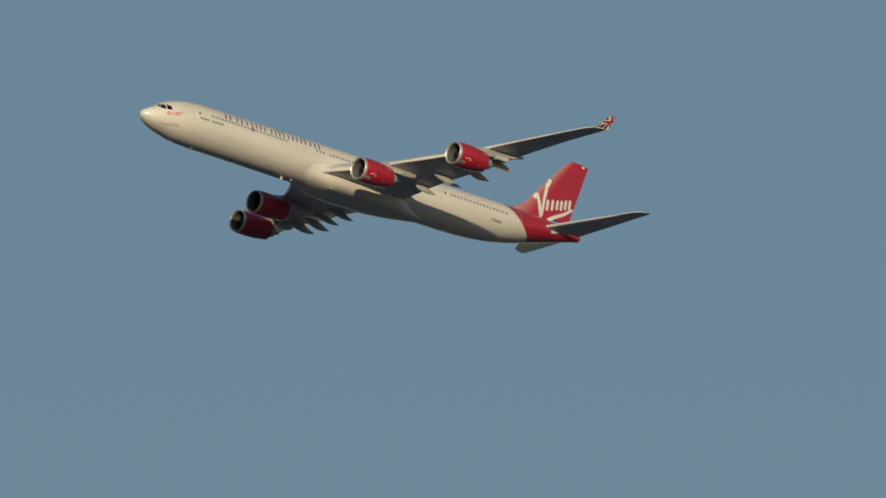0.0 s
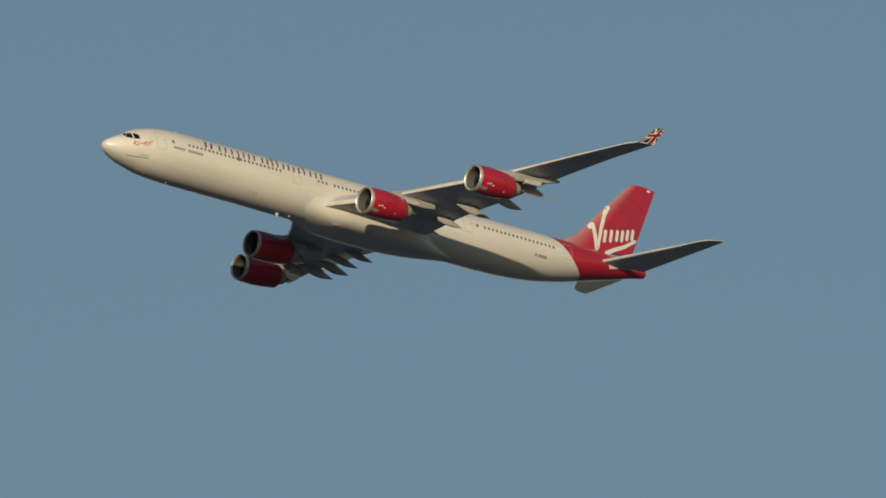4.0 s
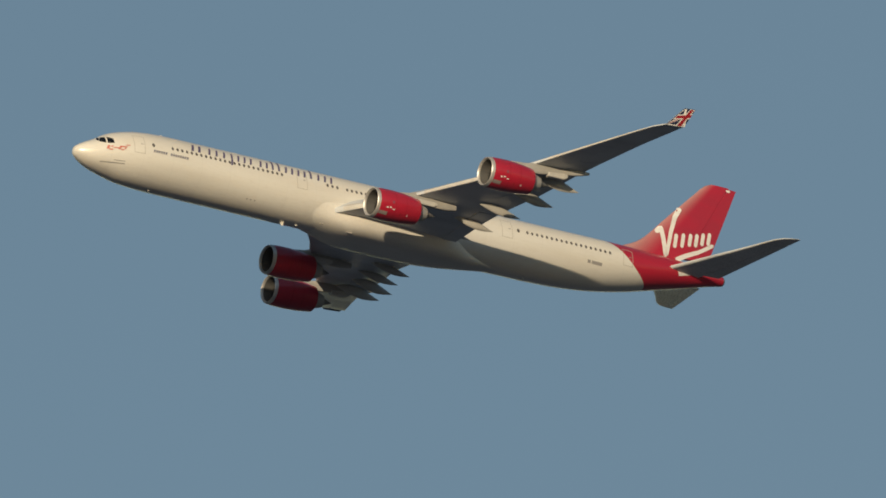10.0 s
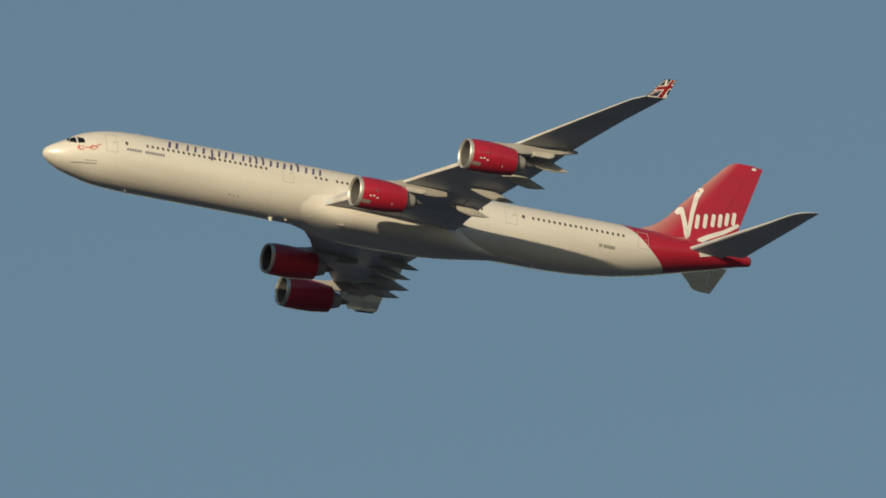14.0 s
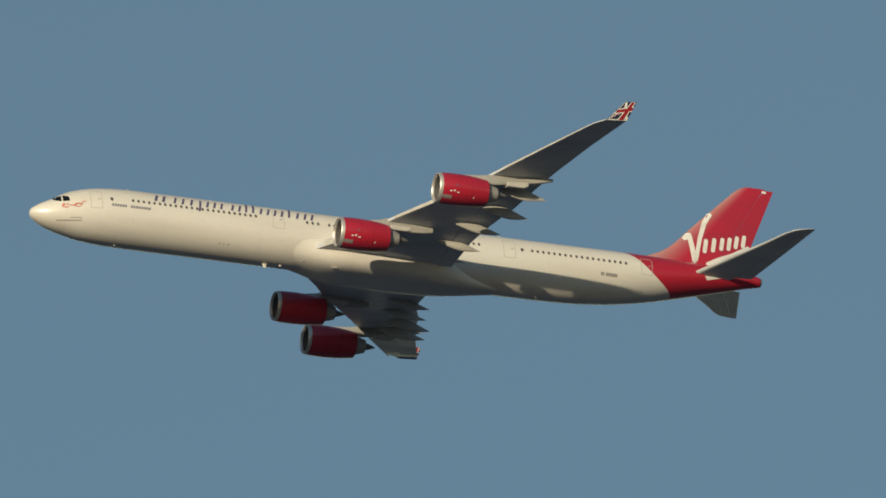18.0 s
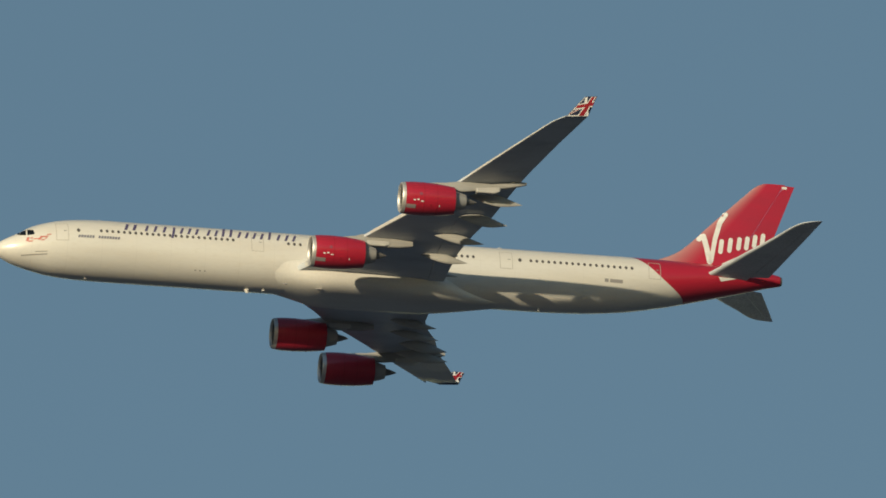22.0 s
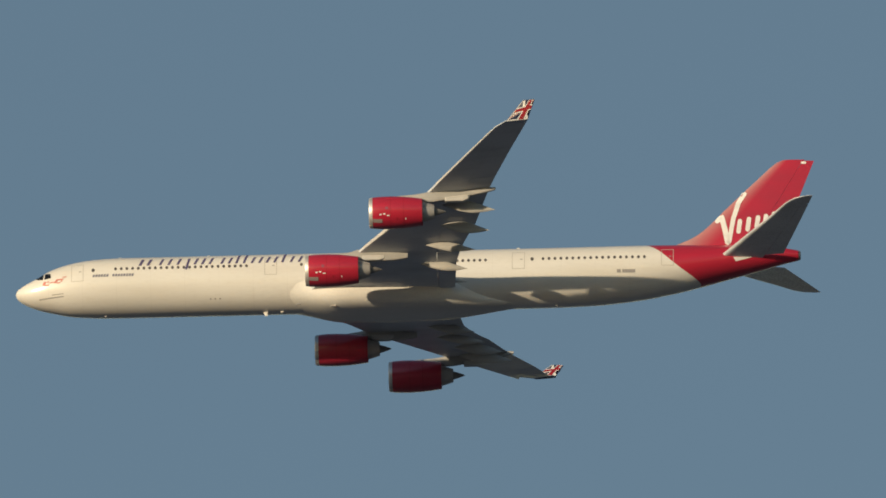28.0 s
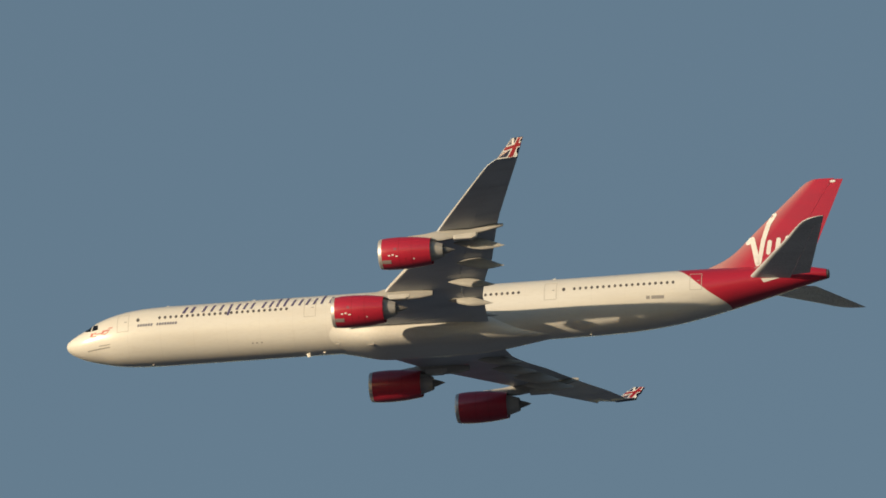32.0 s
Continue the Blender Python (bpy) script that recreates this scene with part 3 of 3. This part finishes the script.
def fan_mesh():
    bm = bmesh.new()
    for k in range(26):
        a = 2 * math.pi * k / 26
        pts = []
        for r, tw, c in ((0.32, 0.25, 0.16), (0.75, 0.55, 0.2), (1.2, 0.9, 0.24)):
            for sgn in (-1, 1):
                aa = a + sgn * c * math.sin(tw) / r * 0.6 + sgn * 0.02
                pts.append((-1.25 - sgn * c * math.cos(tw), r * math.cos(aa), r * math.sin(aa)))
        v = [bm.verts.new(p) for p in pts]
        bm.faces.new((v[0], v[1], v[3], v[2]))
        bm.faces.new((v[2], v[3], v[5], v[4]))
    back = [bm.verts.new((-1.55, 1.22 * math.cos(2 * math.pi * k / 32), 1.22 * math.sin(2 * math.pi * k / 32))) for k in range(32)]
    bm.faces.new(back)
    return bm


ENGINE = {
    "cowl": mesh_of("engine", revolve(COWL + ((4.95, 1.22), (4.4, 1.24), (3.6, 1.28))), M_RED),
    "lip": mesh_of("intake_lip", revolve(((0.26, 1.222), (0.2, 1.232), (0.12, 1.255), (0.03, 1.30), (0.0, 1.345), (0.04, 1.385), (0.1, 1.41), (0.2, 1.43), (0.34, 1.457))), M_LIP),
    "duct": mesh_of("intake_duct", revolve(((0.24, 1.224), (0.45, 1.21), (0.9, 1.215), (1.3, 1.23), (1.6, 1.24))), M_DUCT),
    "fan": mesh_of("fan", fan_mesh(), M_FAN, False),
    "spinner": mesh_of("spinner", revolve(((0.72, 0.01), (0.78, 0.07), (0.9, 0.15), (1.08, 0.25), (1.3, 0.34))), M_FAN),
    "core": mesh_of("core_cowl", revolve(((3.6, 1.24), (3.61, 1.06), (4.6, 1.01), (5.1, 0.92), (5.6, 0.78), (6.05, 0.63), (6.05, 0.58), (5.5, 0.56))), M_CORE),
    "plug": mesh_of("exhaust_plug", revolve(((5.5, 0.57), (5.7, 0.42), (6.1, 0.38), (6.5, 0.27), (6.9, 0.13), (7.15, 0.02))), M_PLUG),
    "seam": mesh_of("cowl_seam", revolve(tuple((d, cowl_radius(d) + 0.006) for d in (1.98, 2.05))), M_SEAM),
    "reverser": mesh_of("cowl_seam", revolve(tuple((d, cowl_radius(d) + 0.006) for d in (3.2, 3.26))), M_SEAM),
    "panel": mesh_of("vent_panel", cowl_patch(0.36, 1.25, -60, -45), M_PATCH),
    "placard": mesh_of("placard", cowl_patch(1.55, 1.82, -11, -1), M_PLACARD),
    "dot": mesh_of("marking_dot", cowl_patch(1.0, 1.2, -31, -26), M_FLAG_WHITE),
    "dash": mesh_of("marking_dot", cowl_patch(1.68, 1.93, -34, -30), M_FLAG_WHITE),
    "tick": mesh_of("marking_dot", cowl_patch(3.4, 3.48, -50, -42), M_FLAG_WHITE),
    "hatch": mesh_of("hatch", cowl_patch(2.6, 2.7, -50, -40), M_FLAG_RED),
}
MIRROR = Matrix.Diagonal((1, -1, 1, 1))


def build_engine(x, y, z, side):
    eng = part("engine", ENGINE["cowl"], None, airliner, "red turbofan nacelle with a bare metal lip")
    eng.matrix_basis = pose(x, side * y, z + flex(y, side))
    for key, name, label in (("lip", "intake_lip", "bare metal intake lip"), ("duct", "intake_duct", "grey intake duct"), ("fan", "fan", ""), ("spinner", "spinner", ""),
                             ("core", "core_cowl", "heat-tinted metal core nozzle"), ("plug", "exhaust_plug", "dark exhaust cone"),
                             ("seam", "cowl_seam", ""), ("reverser", "cowl_seam", ""), ("panel", "vent_panel", "grey vent panel"), ("placard", "placard", ""), ("dot", "marking_dot", ""), ("dash", "marking_dot", ""), ("tick", "marking_dot", ""), ("hatch", "hatch", "")):
        ob = part(name, ENGINE[key], None, eng, label)
        if side < 0 and key in ("panel", "placard", "dot", "dash", "tick", "hatch"):
            ob.matrix_basis = MIRROR
    extra = part("marking_dot", ENGINE["dot"], None, eng)
    extra.matrix_basis = (MIRROR if side < 0 else Matrix()) @ Matrix.Translation((-0.34, 0.0, 0.0)) @ pose(0, 0, 0, 2)
    return eng


INNER, OUTER = (-27.6, 9.45, -2.98), (-34.05, 19.55, -1.62)
for side in (1, -1):
    build_engine(*INNER, side)
    build_engine(*OUTER, side)


def build_pylon(side, y, top, low):
    """A slim strut: matching lists of (x, z) along its upper and its lower edge, rounded in section."""
    loops = []
    for (xa, za), (xb, zb) in zip(top, low):
        x = (xa + xb) / 2
        zm, h = (za + zb) / 2 + flex(y, side), max((za - zb) / 2, 0.02)
        w = 0.2 * min(1, 0.3 + 2.0 * h)
        loops.append([(x, side * y + w * math.copysign(abs(math.cos(a)) ** 0.6, math.cos(a)), zm + h * math.copysign(abs(math.sin(a)) ** 0.6, math.sin(a))) for a in [2 * math.pi * k / 16 for k in range(16)]])
    return part("pylon", loft(loops), M_PYLON, airliner, "pale grey engine pylon")


for side in (1, -1):
    build_pylon(side, 9.45, ((-29.2, -1.48), (-30.5, -1.38), (-31.8, -1.2), (-32.4, -0.98), (-33.0, -0.92), (-34, -1.0), (-35, -1.2), (-36.0, -1.3), (-37.15, -1.4)),
                ((-29.2, -1.6), (-30.5, -1.7), (-31.8, -1.9), (-32.4, -1.98), (-33.0, -2.02), (-34, -2.1), (-35, -2.12), (-36.0, -2.1), (-37.15, -1.9)))
    build_pylon(side, 19.55, ((-35.7, -0.08), (-37.0, 0.05), (-38.4, 0.15), (-39.2, 0.3), (-40.0, 0.45), (-41.2, 0.36), (-42.5, 0.3), (-44.0, 0.5), (-45.0, 0.74), (-45.8, 0.7)),
                ((-35.7, -0.25), (-37.0, -0.35), (-38.4, -0.58), (-39.2, -0.68), (-40.0, -0.66), (-41.2, -0.48), (-42.5, -0.26), (-44.0, 0.0), (-45.0, 0.22), (-45.8, 0.46)))


def build_pylon_box(side, y, front, back, top0, top1, low):
    """The pale box fairing on the pylon's flank under the wing, blunt ahead and tapering aft."""
    loops = []
    for t, w, k in ((0.0, 0.27, 0.92), (0.04, 0.30, 1.0), (0.75, 0.30, 1.0), (0.93, 0.24, 0.7), (1.0, 0.1, 0.3)):
        x, top = front + (back - front) * t, top0 + (top1 - top0) * t
        b = top + (low - top) * k
        e = 0.06
        y0, dz = side * y, flex(y, side)
        loops.append([(x, y0 - w + e, b + dz), (x, y0 + w - e, b + dz), (x, y0 + w, b + e + dz), (x, y0 + w, top - e + dz), (x, y0 + w - e, top + dz),
                      (x, y0 - w + e, top + dz), (x, y0 - w, top - e + dz), (x, y0 - w, b + e + dz)])
    part("pylon_fairing", loft(loops), M_SLAT, airliner, "pale box fairing behind the engine pylon", False)


for side in (1, -1):
    build_pylon_box(side, 9.45, -32.9, -35.1, -1.62, -1.62, -2.12)
    build_pylon_box(side, 19.55, -41.1, -43.4, -0.25, -0.02, -0.68)


# ---- fin and rudder ----
FIN_Z = (2.4, 2.75, 3.25, 3.85, 4.55, 6.1, 7.9, 10.0, 10.95, 11.2)
FIN_LE = (61.2, 61.7, 62.9, 63.95, 64.8, 66.3, 68.12, 70.27, 71.32, 71.9)
FIN_TE0, FIN_TE1 = 71.5, 74.88


def fin_te(z):
    return FIN_TE0 + (FIN_TE1 - FIN_TE0) * (z - 2.4) / (11.2 - 2.4)


def fin_half(x, z):
    """Half the fin's thickness at x metres aft, height z."""
    le, te = curve_at(z, FIN_Z, FIN_LE), fin_te(z)
    u = min(1, max(0, (x - le) / (te - le)))
    t = lin(z, (2.4, 4.5, 11.2), (0.07, 0.1, 0.1)) * (te - le)
    return 5 * t * (0.2969 * math.sqrt(u) - 0.126 * u - 0.3516 * u ** 2 + 0.2843 * u ** 3 - 0.1015 * u ** 4)


def fin_loop(z, a, b, n=14):
    le, te = curve_at(z, FIN_Z, FIN_LE), fin_te(z)
    xs = [le + (te - le) * (a + (b - a) * 0.5 * (1 - math.cos(math.pi * i / n))) for i in range(n + 1)]
    return [(-x, fin_half(x, z), z) for x in xs] + [(-x, -fin_half(x, z), z) for x in reversed(xs)]


def build_fin():
    zs = [2.4, 2.6, 2.75, 3.0, 3.25, 3.55, 3.85, 4.2, 4.55, 5.3, 6.1, 7, 7.9, 9, 10.0, 10.5, 10.95, 11.1, 11.2]
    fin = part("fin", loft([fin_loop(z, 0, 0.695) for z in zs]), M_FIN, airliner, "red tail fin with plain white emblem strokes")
    zr = [2.9 + (11.1 - 2.9) * i / 10 for i in range(11)]
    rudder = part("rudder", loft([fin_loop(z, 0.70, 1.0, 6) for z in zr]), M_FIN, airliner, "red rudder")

    def stroke(points, wid, parent=fin, mat=M_FLAG_WHITE, name="emblem_stroke"):
        """A white painted stroke of plain shape along (station, z) points."""
        bm = bmesh.new()
        rows = []
        dense = []
        for (a, b) in zip(points, points[1:]):
            for t in (0, 0.05, 0.12, 0.2, 0.35, 0.5, 0.65, 0.8, 0.88, 0.95):
                dense.append((a[0] + (b[0] - a[0]) * t, a[1] + (b[1] - a[1]) * t))
        dense.append(points[-1])
        for i, p in enumerate(dense):
            q0, q1 = dense[max(0, i - 1)], dense[min(len(dense) - 1, i + 1)]
            d = Vector((q1[0] - q0[0], q1[1] - q0[1])).normalized()
            k = i / (len(dense) - 1)
            w = (wid[0] + (wid[1] - wid[0]) * k) / 2
            gap = min(math.dist(p, dense[0]), math.dist(p, dense[-1]))
            w *= math.sqrt(max(0.02, 1 - (1 - min(1, gap / w)) ** 2))
            row = []
            for s in (-1, 0, 1):
                x, z = p[0] - d.y * w * s, p[1] + d.x * w * s
                row.append(bm.verts.new((-x, fin_half(x, z) + 0.02, z)))
            rows.append(row)
        for p, q in zip(rows, rows[1:]):
            for k in range(2):
                bm.faces.new((p[k], p[k + 1], q[k + 1], q[k]))
        part(name, bm, mat, parent)
    # one tall slanting tick, a row of plain upright bars and a long sweep beneath them
    stroke(((65.6, 4.9), (66.15, 5.5), (66.45, 4.2), (66.75, 2.6)), (0.5, 0.5))
    stroke(((66.8, 2.7), (67.25, 5.2), (67.75, 6.9), (68.4, 8.0)), (0.4, 0.5))
    for x, z0, z1 in ((67.7, 3.7, 5.2), (68.55, 3.9, 5.4), (69.4, 4.2, 5.55), (70.15, 4.3, 5.7), (70.9, 4.6, 5.95), (71.65, 4.8, 6.15)):
        stroke(((x, z0), (x + 0.2, z1)), (0.42, 0.42))
    stroke(((67.9, 2.5), (69.2, 3.25), (70.6, 3.9), (72.35, 5.0)), (0.5, 0.35))
    stroke(((73.62, 10.88), (74.12, 10.9)), (0.24, 0.24))
    return fin


build_fin()

# ---- tailplane ----
STAB_Y = (0.6, 1.77, 5.65, 8.6, 9.8, 10.65, 11.2, 11.5)
STAB_LE = (65.3, 66.2, 69.05, 71.25, 72.05, 72.75, 73.5, 74.55)
STAB_TY = (0.6, 2.0, 6.9, 11.5)
STAB_TE = (71.6, 72.05, 73.6, 75.03)


def stab_loop(y, side, a, b, n=12):
    le, te = curve_at(y, STAB_Y, STAB_LE), lin(y, STAB_TY, STAB_TE)
    z = 1.0 + 0.165 * (y - 1.7)
    t = 0.095 * (te - le)
    xs = [a + (b - a) * 0.5 * (1 - math.cos(math.pi * i / n)) for i in range(n + 1)]

    def half(u):
        return 5 * t * (0.2969 * math.sqrt(u) - 0.126 * u - 0.3516 * u ** 2 + 0.2843 * u ** 3 - 0.1015 * u ** 4)

    def under(u):
        nose = math.sqrt(1 - (1 - min(u / 0.05, 1)) ** 2)
        return 0.36 * t * nose * (1 - max(0, (u - 0.05) / 0.95) ** 1.1)
    return [(-(le + (te - le) * u), side * y, z + half(u)) for u in xs] + [(-(le + (te - le) * u), side * y, z - under(u)) for u in reversed(xs)]


def build_tailplane(side):
    ys = [0.6, 1.77, 3, 4.3, 5.65, 7.2, 8.6, 9.2, 9.7, 10.1]
    loops = [stab_loop(y, side, 0, 0.70) for y in ys] + [stab_loop(y, side, 0, 1.0) for y in (10.15, 10.5, 10.8, 11.1, 11.35, 11.5)]
    stab = part("tailplane", loft(loops), M_STAB, airliner, "grey swept tailplane")
    ye = [1.7 + (10.08 - 1.7) * i / 7 for i in range(8)]
    part("elevator", loft([stab_loop(y, side, 0.71, 1.0, 6) for y in ye]), M_STAB, stab)


for side in (1, -1):
    build_tailplane(side)


def build_tail_cone():
    bm = revolve(((73.2, 0.46), (73.45, 0.42), (73.5, 0.36), (73.3, 0.33)), 24)
    bmesh.ops.transform(bm, matrix=Matrix.Translation((0, 0, 1.47)), verts=bm.verts)
    part("exhaust_outlet", bm, M_PLUG, airliner, "dark auxiliary power outlet")


build_tail_cone()


# ---- flight ----
def motions():
    walk(airliner, [(t, pose(x, y, z, rx, ry, rz)) for t, x, y, z, rx, ry, rz in (
        (0.0, 2441.74, 2670.16, 1175.23, -0.651, -1.998, 180.084), (0.5, 2398.98, 2665.47, 1161.25, -0.651, -1.998, 180.084),
        (1.0, 2353.72, 2656.85, 1147.49, -0.651, -1.998, 180.084), (1.5, 2308.01, 2646.49, 1134.88, -0.651, -1.998, 180.084),
        (2.0, 2212.36, 2577.67, 1099.29, -0.651, -1.998, 180.084), (2.5, 2134.20, 2526.30, 1073.17, -0.651, -1.998, 180.084),
        (3.0, 2068.20, 2487.18, 1054.08, -0.651, -1.998, 180.084), (3.5, 1992.12, 2434.55, 1030.95, -0.651, -1.998, 180.084),
        (4.0, 1938.27, 2407.54, 1020.07, -0.651, -1.998, 180.084), (4.5, 1898.51, 2397.76, 1017.64, -0.651, -1.998, 180.084),
        (5.0, 1865.62, 2397.45, 1020.10, -0.651, -1.998, 180.084), (5.5, 1833.02, 2399.04, 1023.97, -0.651, -1.998, 180.084),
        (6.0, 1794.64, 2394.90, 1025.67, -0.651, -1.998, 180.084), (6.5, 1753.45, 2388.63, 1026.45, -0.651, -1.998, 180.084),
        (7.0, 1707.87, 2377.71, 1024.98, -0.651, -1.998, 180.084), (7.5, 1668.64, 2376.35, 1027.20, -0.651, -1.998, 180.084),
        (8.0, 1627.04, 2372.32, 1027.76, -0.651, -1.998, 180.084), (8.5, 1587.95, 2372.19, 1029.49, -0.651, -1.998, 180.084),
        (9.0, 1545.90, 2367.77, 1028.86, -0.651, -1.998, 180.084), (9.5, 1505.13, 2365.13, 1028.59, -0.651, -1.998, 180.084),
        (10.0, 1462.98, 2360.20, 1027.03, -0.651, -1.998, 180.084), (10.5, 1424.50, 2361.00, 1027.79, -0.651, -1.998, 180.084),
        (11.0, 1382.72, 2356.51, 1026.24, -0.651, -1.998, 180.084), (11.5, 1343.79, 2357.12, 1026.47, -0.639, -1.998, 180.083),
        (12.0, 1301.31, 2352.28, 1023.51, -0.604, -1.998, 180.082), (12.5, 1258.09, 2346.60, 1019.58, -0.548, -1.998, 180.080),
        (13.0, 1217.30, 2345.97, 1017.37, -0.474, -1.998, 180.078), (13.5, 1205.99, 2403.26, 1039.77, -0.382, -1.999, 180.074),
        (14.0, 1174.24, 2424.72, 1046.25, -0.276, -1.999, 180.071), (14.5, 1130.01, 2423.03, 1042.38, -0.158, -1.999, 180.067),
        (15.0, 1101.15, 2455.44, 1052.76, -0.029, -1.999, 180.062), (15.5, 1078.77, 2505.96, 1070.43, 0.108, -1.999, 180.057),
        (16.0, 1054.91, 2557.96, 1088.30, 0.252, -1.999, 180.052), (16.5, 1022.28, 2593.50, 1098.82, 0.400, -1.999, 180.047),
        (17.0, 974.65, 2593.89, 1094.28, 0.549, -2.000, 180.042), (17.5, 926.61, 2592.96, 1089.16, 0.699, -2.000, 180.037),
        (18.0, 879.70, 2594.69, 1085.24, 0.847, -2.000, 180.032), (18.5, 831.69, 2592.86, 1080.11, 0.990, -2.000, 180.027),
        (19.0, 784.30, 2592.33, 1075.95, 1.127, -2.000, 180.022), (19.5, 738.17, 2595.62, 1074.00, 1.256, -2.000, 180.017),
        (20.0, 690.37, 2593.14, 1070.47, 1.375, -2.000, 180.013), (20.5, 642.34, 2589.35, 1067.31, 1.481, -2.000, 180.009),
        (21.0, 595.73, 2591.09, 1067.32, 1.572, -2.000, 180.006), (21.5, 548.40, 2590.60, 1067.20, 1.647, -2.000, 180.004),
        (22.0, 499.98, 2586.29, 1066.08, 1.703, -2.000, 180.002), (22.5, 451.53, 2583.57, 1065.92, 1.738, -2.000, 180.000),
        (23.0, 408.19, 2614.49, 1079.66, 1.750, -2.000, 180.000), (23.5, 369.08, 2687.57, 1109.94, 1.750, -2.000, 180.000),
        (24.0, 317.33, 2694.50, 1111.29, 1.750, -2.000, 180.000), (24.5, 263.48, 2694.58, 1108.16, 1.750, -2.000, 180.000),
        (25.0, 208.82, 2694.96, 1103.69, 1.750, -2.000, 180.000), (25.5, 153.69, 2695.52, 1098.17, 1.750, -2.000, 180.000),
        (26.0, 98.45, 2696.11, 1091.95, 1.750, -2.000, 180.000), (26.5, 43.50, 2696.64, 1085.41, 1.750, -2.000, 180.000),
        (27.0, -10.79, 2697.01, 1078.94, 1.750, -2.000, 180.000), (27.5, -64.21, 2698.09, 1073.21, 1.750, -2.000, 180.000),
        (28.0, -116.76, 2702.23, 1069.41, 1.750, -2.000, 180.000), (28.5, -168.19, 2700.73, 1064.25, 1.750, -2.000, 180.000),
        (29.0, -218.84, 2702.02, 1061.14, 1.750, -2.000, 180.000), (29.5, -268.68, 2702.50, 1058.65, 1.750, -2.000, 180.000),
        (30.0, -318.03, 2704.57, 1057.70, 1.750, -2.000, 180.000), (30.5, -366.93, 2707.34, 1057.87, 1.750, -2.000, 180.000),
        (31.0, -415.18, 2708.48, 1058.21, 1.750, -2.000, 180.000), (31.5, -462.30, 2705.35, 1057.63, 1.750, -2.000, 180.000),
        (32.0, -509.70, 2707.10, 1059.67, 1.750, -2.000, 180.000))])


motions()
